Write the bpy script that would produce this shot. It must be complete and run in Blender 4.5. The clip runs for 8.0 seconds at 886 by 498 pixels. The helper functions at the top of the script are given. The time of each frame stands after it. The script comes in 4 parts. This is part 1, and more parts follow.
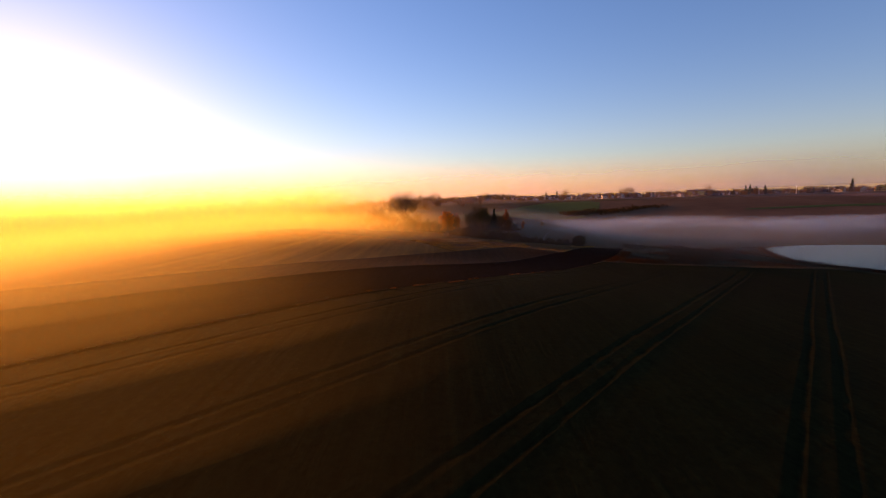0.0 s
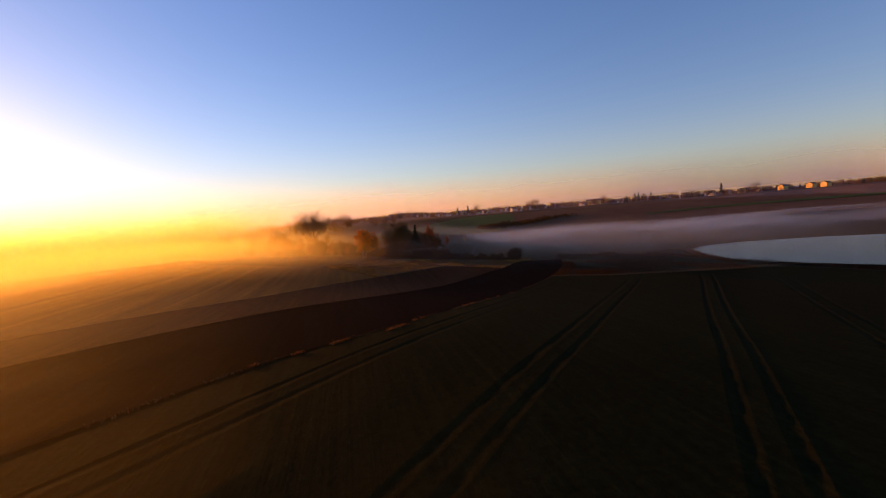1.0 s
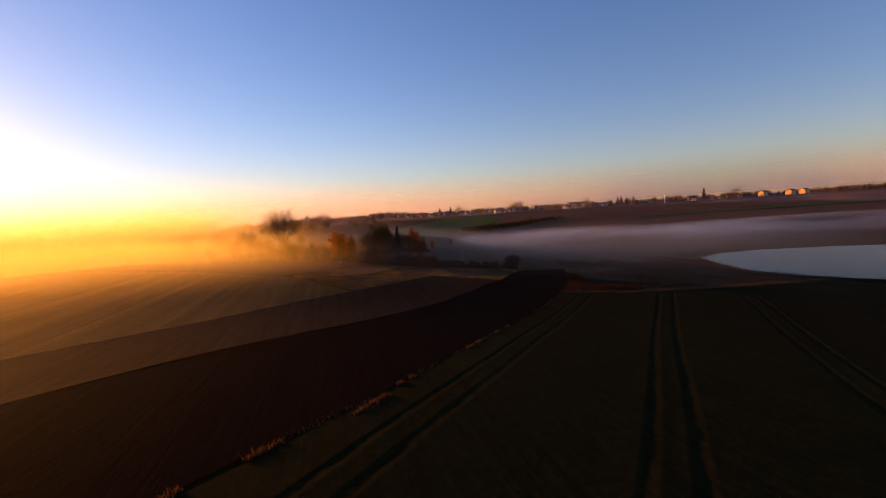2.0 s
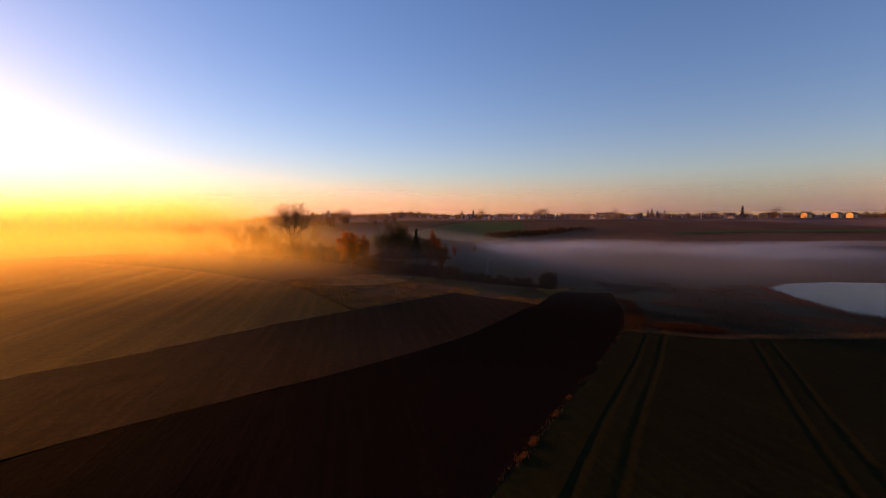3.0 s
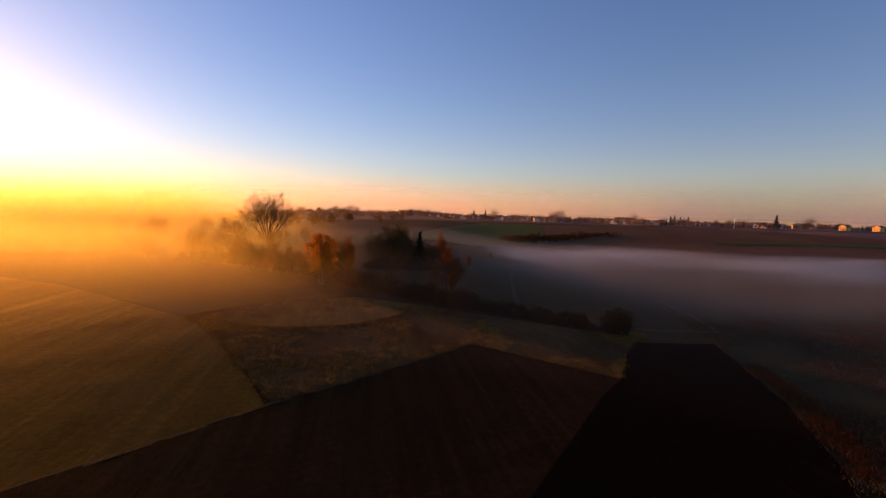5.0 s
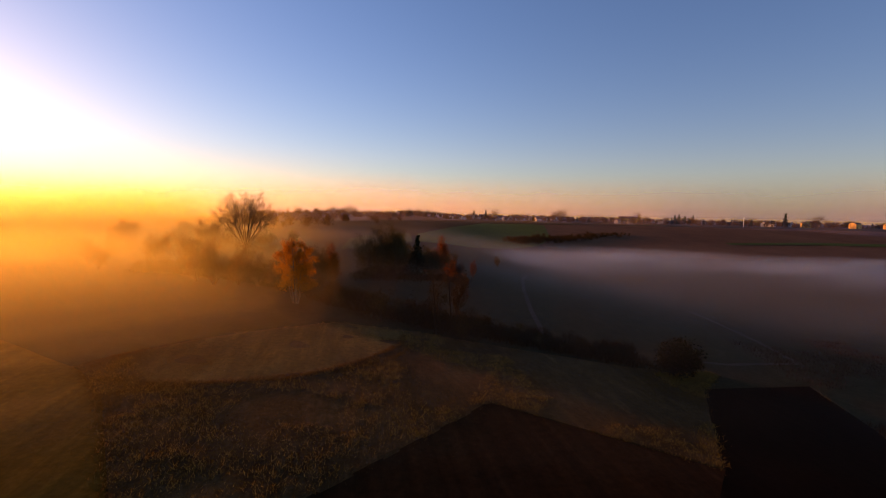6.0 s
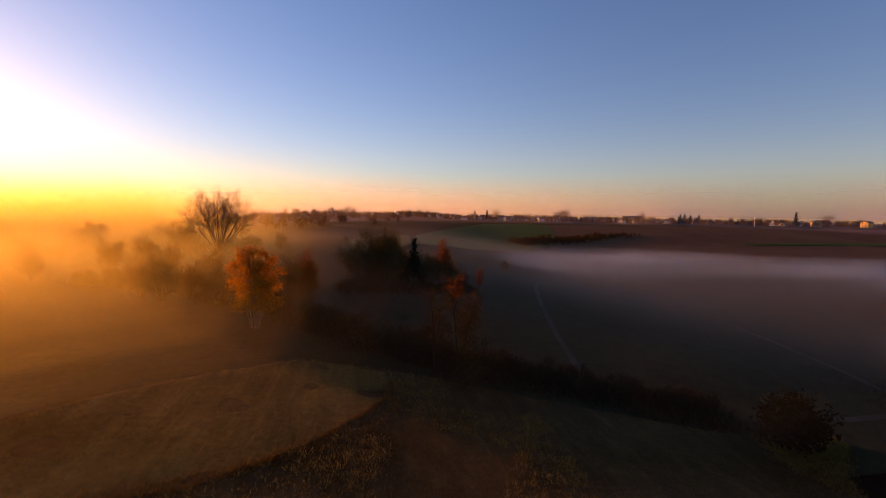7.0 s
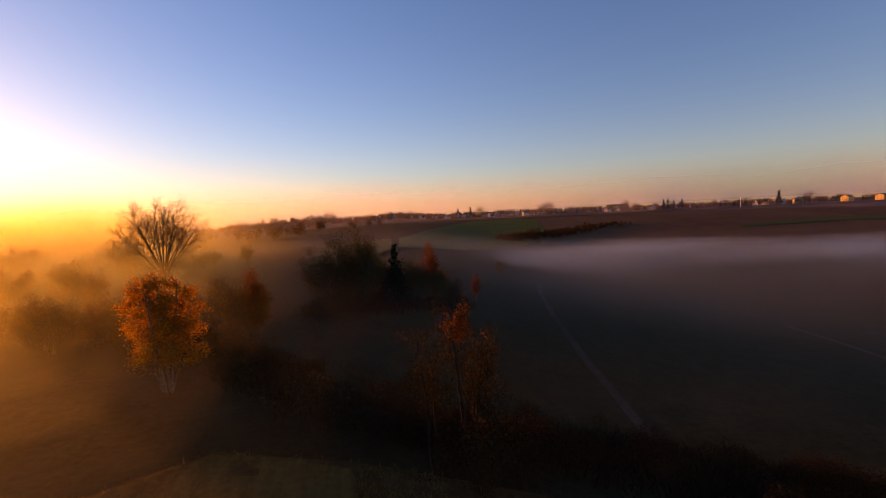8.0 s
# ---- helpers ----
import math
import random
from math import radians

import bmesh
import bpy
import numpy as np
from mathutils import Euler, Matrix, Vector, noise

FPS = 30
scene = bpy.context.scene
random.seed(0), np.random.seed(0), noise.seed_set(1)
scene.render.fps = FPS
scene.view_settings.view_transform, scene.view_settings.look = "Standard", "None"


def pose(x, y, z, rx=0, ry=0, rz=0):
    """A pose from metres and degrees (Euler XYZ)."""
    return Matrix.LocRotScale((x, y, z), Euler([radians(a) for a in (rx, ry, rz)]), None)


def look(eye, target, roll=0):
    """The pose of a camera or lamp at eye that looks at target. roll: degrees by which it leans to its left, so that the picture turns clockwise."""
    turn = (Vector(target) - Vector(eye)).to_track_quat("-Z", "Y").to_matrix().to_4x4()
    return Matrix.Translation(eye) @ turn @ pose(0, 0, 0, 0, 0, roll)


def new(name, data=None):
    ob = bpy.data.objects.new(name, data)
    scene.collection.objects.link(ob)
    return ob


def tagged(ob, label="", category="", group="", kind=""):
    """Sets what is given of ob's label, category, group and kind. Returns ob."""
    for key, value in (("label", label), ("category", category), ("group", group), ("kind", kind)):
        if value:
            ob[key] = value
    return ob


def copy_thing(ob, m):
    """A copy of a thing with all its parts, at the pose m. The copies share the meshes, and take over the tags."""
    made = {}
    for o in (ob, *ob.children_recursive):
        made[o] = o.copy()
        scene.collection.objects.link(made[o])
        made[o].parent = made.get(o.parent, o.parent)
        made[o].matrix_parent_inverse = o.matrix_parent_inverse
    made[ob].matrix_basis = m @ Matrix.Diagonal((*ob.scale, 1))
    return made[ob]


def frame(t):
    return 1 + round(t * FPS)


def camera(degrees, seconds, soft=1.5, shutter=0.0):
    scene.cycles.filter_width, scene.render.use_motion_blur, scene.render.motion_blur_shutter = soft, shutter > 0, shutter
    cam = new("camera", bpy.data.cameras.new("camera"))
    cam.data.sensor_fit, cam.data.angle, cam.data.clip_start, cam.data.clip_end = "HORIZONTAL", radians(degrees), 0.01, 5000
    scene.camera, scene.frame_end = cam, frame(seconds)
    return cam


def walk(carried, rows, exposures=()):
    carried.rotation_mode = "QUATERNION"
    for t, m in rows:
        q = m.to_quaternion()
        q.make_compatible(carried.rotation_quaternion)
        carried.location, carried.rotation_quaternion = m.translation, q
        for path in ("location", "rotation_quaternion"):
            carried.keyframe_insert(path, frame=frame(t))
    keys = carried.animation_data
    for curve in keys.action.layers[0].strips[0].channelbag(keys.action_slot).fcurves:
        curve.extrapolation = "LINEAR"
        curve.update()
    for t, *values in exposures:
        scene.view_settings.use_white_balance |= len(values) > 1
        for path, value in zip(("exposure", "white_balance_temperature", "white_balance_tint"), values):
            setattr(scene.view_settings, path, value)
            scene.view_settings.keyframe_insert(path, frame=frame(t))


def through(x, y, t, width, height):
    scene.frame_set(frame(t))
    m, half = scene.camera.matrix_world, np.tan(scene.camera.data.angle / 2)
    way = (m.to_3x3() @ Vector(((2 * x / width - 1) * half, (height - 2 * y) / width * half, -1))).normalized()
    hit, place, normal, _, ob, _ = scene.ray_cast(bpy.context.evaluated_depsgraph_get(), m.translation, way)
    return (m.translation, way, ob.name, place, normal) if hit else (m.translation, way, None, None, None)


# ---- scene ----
cam = camera(90.6, 8.0, soft=1.0, shutter=0.12)
PATH = [
    (0, (-1.478, 3.821, 13.605), (-1.468, 5.809, 13.386), -1.76),
    (0.5, (-2.417, 13.609, 12.894), (-2.197, 15.589, 12.715), -3.25),
    (1, (-2.819, 23.214, 12.394), (-2.412, 25.166, 12.24), -4.64),
    (1.2, (-2.727, 26.48, 12.478), (-2.251, 28.416, 12.314), -4.97),
    (2.3, (-0.146, 43.469, 12.841), (0.329, 45.406, 12.689), -3.06),
    (2.5, (0.258, 46.604, 13.0), (0.708, 48.547, 12.851), -2.15),
    (3, (1.815, 54.2, 13.269), (2.222, 56.152, 13.123), -0.32),
    (3.5, (3.601, 62.272, 13.224), (3.963, 64.233, 13.079), 1.64),
    (4, (4.982, 69.807, 13.29), (5.347, 71.768, 13.145), 1.53),
    (4.5, (6.326, 77.383, 13.445), (6.692, 79.344, 13.298), 1.57),
    (4.7, (6.852, 80.187, 13.425), (7.218, 82.148, 13.274), 1.65),
    (5.8, (9.584, 96.098, 13.411), (9.951, 98.059, 13.261), 1.34),
    (6, (9.922, 98.685, 13.588), (10.29, 100.645, 13.438), 1.24),
    (6.5, (11.083, 105.753, 13.411), (11.449, 107.713, 13.262), 1.12),
    (7, (12.276, 112.194, 13.382), (12.642, 114.154, 13.235), 0.98),
    (7.5, (13.572, 119.089, 13.13), (13.937, 121.05, 12.987), 0.53),
    (8, (14.626, 125.651, 13.202), (15.06, 127.598, 13.053), -2.64),
]
EXPOSURES = [(0.0, 1.22, 6550, 50), (1.0, 1.08, 6550, 50), (3.0, 1.04, 6650, 50), (8.0, 0.98, 7120, 53)]
walk(cam, [(t, look(eye, target, roll)) for t, eye, target, roll in PATH], EXPOSURES)

# ---- sky and sun ----
scene.cycles.transparent_max_bounces = 64   # light passes many thin veils of mist
SUN_AZIMUTH = -43.0   # degrees from +y, to the left
SUN_HEIGHT = 6.5
world = bpy.data.worlds.new("world")
scene.world = world
world.use_nodes = True
wt = world.node_tree
bg = wt.nodes["Background"]
sky = wt.nodes.new("ShaderNodeTexSky")
sky.sky_type = "NISHITA"
sky.sun_disc = False
sky.sun_elevation = radians(SUN_HEIGHT)
sky.sun_rotation = radians(SUN_AZIMUTH)
sky.altitude = 60.0
sky.air_density = 1.16
sky.dust_density = 0.32
sky.ozone_density = 2.9
rich = wt.nodes.new("ShaderNodeHueSaturation")   # the clear cold morning air
rich.inputs["Saturation"].default_value = 1.14
wt.links.new(sky.outputs[0], rich.inputs["Color"])
wt.links.new(rich.outputs[0], bg.inputs[0])
bg.inputs[1].default_value = 0.10

sun = new("sun", bpy.data.lights.new("sun", "SUN"))
sun.data.energy = 5.0
sun.data.angle = radians(3.0)   # the haze softens its edge
sun.data.color = (1.0, 0.42, 0.05)
SUN_FROM = Vector((math.sin(radians(SUN_AZIMUTH)) * math.cos(radians(SUN_HEIGHT)),
                   math.cos(radians(SUN_AZIMUTH)) * math.cos(radians(SUN_HEIGHT)), math.sin(radians(SUN_HEIGHT))))
sun.matrix_world = look((0, 0, 200), Vector((0, 0, 200)) - SUN_FROM)

# ---- materials ----
def material(name, rough=0.9, spec=0.3):
    m = bpy.data.materials.new(name)
    m.use_nodes = True
    t = m.node_tree
    b = t.nodes["Principled BSDF"]
    b.inputs["Roughness"].default_value = rough
    b.inputs["Specular IOR Level"].default_value = spec
    return m, t, b


def node(t, kind, **values):
    n = t.nodes.new(kind)
    for k, v in values.items():
        n.inputs[k.replace("_", " ")].default_value = v
    return n


def ramp(t, source, stops):
    r = t.nodes.new("ShaderNodeValToRGB")
    while len(r.color_ramp.elements) < len(stops):
        r.color_ramp.elements.new(0.5)
    for e, (at, c) in zip(r.color_ramp.elements, stops):
        e.position = at
        e.color = (*c, 1) if len(c) == 3 else (c[0], c[0], c[0], 1)
    t.links.new(source, r.inputs[0])
    return r.outputs[0]


def coords(t, turn=0.0, scale=(1, 1, 1)):
    c = t.nodes.new("ShaderNodeTexCoord")
    m = t.nodes.new("ShaderNodeMapping")
    m.inputs["Rotation"].default_value = (0, 0, radians(turn))
    m.inputs["Scale"].default_value = scale
    t.links.new(c.outputs["Object"], m.inputs[0])
    return m.outputs[0]


def blend(t, fac, a, b, how="MIX"):
    n = t.nodes.new("ShaderNodeMix")
    n.data_type = "RGBA"
    n.blend_type = how
    for sock, v in ((n.inputs[0], fac), (n.inputs[6], a), (n.inputs[7], b)):
        if isinstance(v, (int, float)):
            sock.default_value = v
        elif isinstance(v, tuple):
            sock.default_value = (*v, 1)
        else:
            t.links.new(v, sock)
    return n.outputs[2]


def bump(t, b, height, strength, dist):
    n = t.nodes.new("ShaderNodeBump")
    n.inputs["Strength"].default_value = strength
    n.inputs["Distance"].default_value = dist
    t.links.new(height, n.inputs["Height"])
    t.links.new(n.outputs[0], b.inputs["Normal"])


def field_material(name, dark, mid, light, turn, along=0.06, across=1.3, rough=1.0, spec=0.04, relief=0.5, patch=0.02, sheen=(1.0, 0.62, 0.30), broadly=0.45, depth=0.06):
    """A field: broad patches, streaks along the drill rows, fine clods."""
    m, t, b = material(name, rough, spec)
    b.inputs["Specular Tint"].default_value = (*sheen, 1)   # gloss tinted warm, putting the gold of low sunlight into the sheen
    broad = node(t, "ShaderNodeTexNoise", Scale=patch, Detail=5.0, Roughness=0.6)
    t.links.new(coords(t), broad.inputs["Vector"])
    rows = node(t, "ShaderNodeTexNoise", Scale=1.0, Detail=4.0, Roughness=0.65)
    t.links.new(coords(t, turn, (across, along, 1)), rows.inputs["Vector"])
    fine = node(t, "ShaderNodeTexNoise", Scale=2.3, Detail=6.0, Roughness=0.7)
    t.links.new(coords(t), fine.inputs["Vector"])
    c1 = ramp(t, rows.outputs[0], [(0.3, dark), (0.52, mid), (0.75, light)])
    c2 = ramp(t, broad.outputs[0], [(0.3, dark), (0.7, light)])
    c = blend(t, broadly, c1, c2)
    shade = ramp(t, fine.outputs[0], [(0.3, (0.55,)), (0.7, (1.3,))])
    c = blend(t, 0.8, c, shade, "MULTIPLY")
    t.links.new(c, b.inputs["Base Color"])
    add = t.nodes.new("ShaderNodeMath")
    add.operation = "ADD"
    t.links.new(rows.outputs[0], add.inputs[0])
    t.links.new(fine.outputs[0], add.inputs[1])
    bump(t, b, add.outputs[0], relief, depth)
    return m


def leaf_material(name, a, b_, glow=0.45, rough=0.6):
    """Leaves: colour by leaf, light coming through them."""
    m, t, b = material(name, rough, 0.0)
    g = t.nodes.new("ShaderNodeNewGeometry")
    c = ramp(t, g.outputs["Random Per Island"], [(0.0, a), (1.0, b_)])
    t.links.new(c, b.inputs["Base Color"])
    tr = t.nodes.new("ShaderNodeBsdfTranslucent")
    t.links.new(c, tr.inputs["Color"])
    mix = t.nodes.new("ShaderNodeMixShader")
    mix.inputs[0].default_value = glow
    t.links.new(b.outputs[0], mix.inputs[1])
    t.links.new(tr.outputs[0], mix.inputs[2])
    t.links.new(mix.outputs[0], t.nodes["Material Output"].inputs[0])
    return m


def surface(name, dark, light, scale=6.0, rough=0.8, spec=0.3, relief=0.3, dist=0.02, stretch=(1, 1, 1)):
    m, t, b = material(name, rough, spec)
    n = node(t, "ShaderNodeTexNoise", Scale=scale, Detail=6.0, Roughness=0.65)
    t.links.new(coords(t, 0, stretch), n.inputs["Vector"])
    big = node(t, "ShaderNodeTexNoise", Scale=scale * 0.13, Detail=3.0)
    t.links.new(coords(t), big.inputs["Vector"])
    c = ramp(t, n.outputs[0], [(0.3, dark), (0.7, light)])
    w = ramp(t, big.outputs[0], [(0.3, (0.75,)), (0.7, (1.15,))])
    t.links.new(blend(t, 1.0, c, w, "MULTIPLY"), b.inputs["Base Color"])
    bump(t, b, n.outputs[0], relief, dist)
    return m


ROW_TURN = 41.0   # the drill rows run 41 degrees to the right of +y
M_GROUND = field_material("old_grass_ground", (0.0165, 0.0130, 0.0056), (0.0268, 0.0213, 0.0087), (0.0394, 0.0316, 0.0126), 10, 0.4, 0.5, patch=0.012)
M_CROP = field_material("winter_crop", (0.0074, 0.0063, 0.0022), (0.0118, 0.0109, 0.0031), (0.0188, 0.0175, 0.0044), ROW_TURN, 0.03, 1.6, spec=0.008)
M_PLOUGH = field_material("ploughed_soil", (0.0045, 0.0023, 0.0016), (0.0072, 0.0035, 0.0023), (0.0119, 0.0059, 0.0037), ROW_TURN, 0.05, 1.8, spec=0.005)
# the same soil again, lighter and warmer: low sunlight put into the colour
M_PLOUGH_SUN = field_material("ploughed_soil_sunlit", (0.0150, 0.0061, 0.0021), (0.0263, 0.0108, 0.0037), (0.0425, 0.0178, 0.0062), ROW_TURN, 0.03, 1.2, spec=0.026, broadly=0.3)
# the orange glow of low sun is put into this crop's base colour
M_LEFT = field_material("young_crop_sunlit", (0.0380, 0.0180, 0.0022), (0.0850, 0.0400, 0.0041), (0.1640, 0.0790, 0.0080), 43, 0.012, 0.55, spec=0.07, relief=0.7, sheen=(1.0, 0.54, 0.09), broadly=0.35)
M_MEADOW = field_material("dry_meadow", (0.0160, 0.0080, 0.0024), (0.0460, 0.0232, 0.0070), (0.1250, 0.0640, 0.0200), 30, 0.25, 1.1, relief=1.0, patch=0.09, spec=0.14, sheen=(1.0, 0.62, 0.28), broadly=0.5, depth=0.22)
M_MOWN = field_material("mown_meadow", (0.044, 0.0238, 0.0050), (0.098, 0.0530, 0.0104), (0.185, 0.1010, 0.0205), -62, 0.10, 1.0, relief=0.9, patch=0.08, spec=0.12, sheen=(1.0, 0.60, 0.20), broadly=0.45, depth=0.12)
M_FARGREEN = field_material("far_green_crop", (0.030, 0.052, 0.012), (0.042, 0.074, 0.017), (0.056, 0.096, 0.022), 60, 0.02, 0.25)
M_FARSOIL = field_material("far_soil", (0.060, 0.032, 0.018), (0.092, 0.050, 0.027), (0.125, 0.070, 0.037), 80, 0.01, 0.12)
M_PASTURE = field_material("pasture", (0.030, 0.034, 0.010), (0.045, 0.052, 0.014), (0.062, 0.068, 0.018), 40, 0.05, 0.25)
M_TRACK = surface("worn_track", (0.030, 0.024, 0.018), (0.050, 0.041, 0.031), 1.5, 1.0, 0.04)
M_BARK = surface("grey_brown_bark", (0.055, 0.036, 0.020), (0.140, 0.094, 0.054), 5.0, 0.95, 0.03, 0.6, 0.03, (1, 1, 0.2))
M_BIRCH = surface("white_birch_bark", (0.06, 0.044, 0.03), (0.21, 0.155, 0.10), 3.0, 0.85, 0.05, 0.3, 0.02, (1, 1, 2.5))
M_TWIG = surface("dark_twigs", (0.018, 0.012, 0.008), (0.045, 0.030, 0.020), 4.0, 0.95, 0.02)
M_ORANGE = leaf_material("orange_birch_leaves", (0.1875, 0.0625, 0.0025), (0.4750, 0.1875, 0.0075), 0.5)
M_RUST = leaf_material("rust_leaves", (0.0975, 0.0263, 0.0060), (0.1950, 0.0562, 0.0090), 0.35)
M_DARKLEAF = leaf_material("dark_green_leaves", (0.006, 0.007, 0.003), (0.016, 0.014, 0.005), 0.06)
M_BROWNLEAF = leaf_material("brown_leaves", (0.055, 0.032, 0.011), (0.125, 0.068, 0.020), 0.3)
M_YELLEAF = leaf_material("olive_yellow_leaves", (0.06, 0.045, 0.010), (0.13, 0.085, 0.020), 0.35)
M_COPSE = leaf_material("withered_copse_leaves", (0.085, 0.046, 0.015), (0.180, 0.092, 0.027), 0.4)
M_OLIVE = leaf_material("dull_olive_leaves", (0.040, 0.032, 0.010), (0.090, 0.066, 0.018), 0.35)
M_NEEDLE = leaf_material("dark_needles", (0.010, 0.016, 0.008), (0.024, 0.030, 0.014), 0.1)
M_DRYGRASS = leaf_material("dry_orange_grass", (0.0490, 0.0224, 0.0091), (0.1260, 0.0574, 0.0210), 0.35)
M_BRUSH = leaf_material("rusty_brush", (0.018, 0.009, 0.005), (0.060, 0.025, 0.010), 0.3)
M_PALEGRASS = leaf_material("pale_dry_grass", (0.0440, 0.0231, 0.0055), (0.1210, 0.0660, 0.0165), 0.6)
M_DULLSCRUB = leaf_material("dull_olive_scrub_leaves", (0.0224, 0.0154, 0.0056), (0.0616, 0.0364, 0.0112), 0.3)
M_TUSSOCK = leaf_material("withered_tussock_grass", (0.070, 0.041, 0.009), (0.290, 0.172, 0.038), 0.5)
M_SCRUB = leaf_material("dark_brown_scrub_leaves", (0.0128, 0.0080, 0.0032), (0.0416, 0.0224, 0.0080), 0.25)
M_VERGE = leaf_material("dull_verge_grass", (0.045, 0.030, 0.016), (0.110, 0.074, 0.040), 0.12)
M_REED = leaf_material("brown_reed", (0.026, 0.015, 0.010), (0.056, 0.033, 0.022), 0.12)
M_WALL_Y = surface("yellow_render", (0.50, 0.31, 0.07), (0.60, 0.39, 0.10), 0.8, 0.85)
M_WALL_W = surface("white_render", (0.36, 0.33, 0.30), (0.48, 0.44, 0.40), 0.8, 0.85)
M_WALL_G = surface("grey_render", (0.30, 0.28, 0.26), (0.40, 0.37, 0.34), 0.8, 0.85)
M_ROOF_D = surface("dark_roof_tiles", (0.030, 0.026, 0.025), (0.065, 0.055, 0.050), 3.0, 0.7)
M_ROOF_R = surface("red_roof_tiles", (0.15, 0.045, 0.030), (0.26, 0.080, 0.050), 3.0, 0.75)
M_GLASS = surface("dark_window_glass", (0.02, 0.022, 0.028), (0.04, 0.042, 0.05), 2.0, 0.15, 0.5)
M_FRAME = surface("pale_frame", (0.45, 0.43, 0.40), (0.6, 0.58, 0.55), 2.0, 0.6)

M_WATER, _t, _b = material("pond_water", 0.20, 0.035)
_b.inputs["Specular Tint"].default_value = (0.72, 0.82, 1.0, 1)
_b.inputs["Base Color"].default_value = (0.012, 0.014, 0.016, 1)
_b.inputs["IOR"].default_value = 1.33
_n = node(_t, "ShaderNodeTexNoise", Scale=1.2, Detail=4.0)
_t.links.new(coords(_t), _n.inputs["Vector"])
bump(_t, _b, _n.outputs[0], 0.3, 0.08)


def mist_material(name, colour, through, grain=0.022):
    """Mist: a veil of fine droplets. Its density is kept on the mesh and broken up by soft noise; through: how much light it
    passes on rather than sends back."""
    m = bpy.data.materials.new(name)
    m.use_nodes = True
    t = m.node_tree
    t.nodes.remove(t.nodes["Principled BSDF"])
    out = t.nodes["Material Output"]
    a = t.nodes.new("ShaderNodeAttribute")
    a.attribute_name = "veil"
    n = node(t, "ShaderNodeTexNoise", Scale=grain, Detail=4.0, Roughness=0.5)
    t.links.new(coords(t, 20, (1, 2.0, 1)), n.inputs["Vector"])
    k = ramp(t, n.outputs[0], [(0.3, (0.55,)), (0.7, (1.0,))])
    mul = t.nodes.new("ShaderNodeMath")
    mul.operation = "MULTIPLY"
    t.links.new(a.outputs["Fac"], mul.inputs[0])
    t.links.new(k, mul.inputs[1])
    d = t.nodes.new("ShaderNodeBsdfDiffuse")
    d.inputs[0].default_value = (*colour, 1)
    on = t.nodes.new("ShaderNodeBsdfTranslucent")
    on.inputs[0].default_value = (*colour, 1)
    both = t.nodes.new("ShaderNodeMixShader")
    both.inputs[0].default_value = through
    t.links.new(d.outputs[0], both.inputs[1])
    t.links.new(on.outputs[0], both.inputs[2])
    clear = t.nodes.new("ShaderNodeBsdfTransparent")
    mix = t.nodes.new("ShaderNodeMixShader")
    t.links.new(mul.outputs[0], mix.inputs[0])
    t.links.new(clear.outputs[0], mix.inputs[1])
    t.links.new(both.outputs[0], mix.inputs[2])
    t.links.new(mix.outputs[0], out.inputs[0])
    return m


M_MIST = mist_material("valley_mist", (0.73, 0.78, 0.85), 0.08)
M_LOWMIST = mist_material("low_grey_mist", (0.76, 0.79, 0.81), 0.25, 0.03)
# golden glare of the low sun is put into this mist's colour
M_SUNMIST = mist_material("gold_tinted_mist", (0.98, 0.74, 0.17), 0.92, 0.03)
# pale gold for an added veil that imitates sky glow at the horizon
M_GLOWMIST = mist_material("horizon_sky_tint", (0.95, 0.84, 0.62), 0.92, 0.01)
M_DUSKMIST = mist_material("dusky_ground_haze", (0.80, 0.72, 0.74), 0.22, 0.03)
# lilac of the far air and horizon sky, painted into the veil
M_HAZE = mist_material("lilac_far_veil", (0.78, 0.67, 0.98), 0.5, 0.004)

# ---- the land ----
def step(a, b, v):
    t = min(1.0, max(0.0, (v - a) / (b - a)))
    return t * t * (3 - 2 * t)


def ground_z(x, y):
    near = 1.3 - 0.066 * x
    if near < -5.2:
        near = -5.2 + (near + 5.2) * 0.04
    if near > 5:   # past its crest the field falls away towards the sunrise
        near = 5 - (near - 5) * 0.68
    near += 1.6 * math.exp(-((x + 2) ** 2 + (y - 48) ** 2) / (2 * 26 ** 2))
    near -= 1.0 * math.exp(-((x - 16) ** 2 + (y - 100) ** 2) / (2 * 16 ** 2))
    s = step(150, 215, y + 0.25 * x)
    floor = 1.6 - 0.028 * max(0.0, -x - 20) - 6.3 * step(18, 85, x - 0.10 * (y - 190))
    z = near * (1 - s) + floor * s
    z += (8.0 + 6.0 * step(18, 85, x - 0.10 * (min(y, 480) - 190))) * step(250, 500, y + 0.43 * max(0.0, x - 120)) * (0.25 + 0.75 * step(-160, 90, x))
    z += 4 * step(560, 1100, y)
    z += 10 * math.exp(-(((x + 95) / 100) ** 2 + ((y - 880) / 130) ** 2))
    z -= 1.2 * math.exp(-(((x - 135) / 34) ** 4 + ((y - 100) / 38) ** 4))
    z -= 0.011 * max(0.0, -x - 180)
    return z


def mesh_object(name, verts, faces, mat, parent=None, smooth=True):
    me = bpy.data.meshes.new(name)
    me.from_pydata([tuple(v) for v in verts], [], faces)
    if smooth:
        me.polygons.foreach_set("use_smooth", [True] * len(me.polygons))
    me.materials.append(mat)
    me.update()
    ob = new(name, me)
    if parent is not None:
        ob.parent = parent
    return ob


def grid_faces(nu, nv):
    return [(i * nv + j, (i + 1) * nv + j, (i + 1) * nv + j + 1, i * nv + j + 1) for i in range(nu - 1) for j in range(nv - 1)]


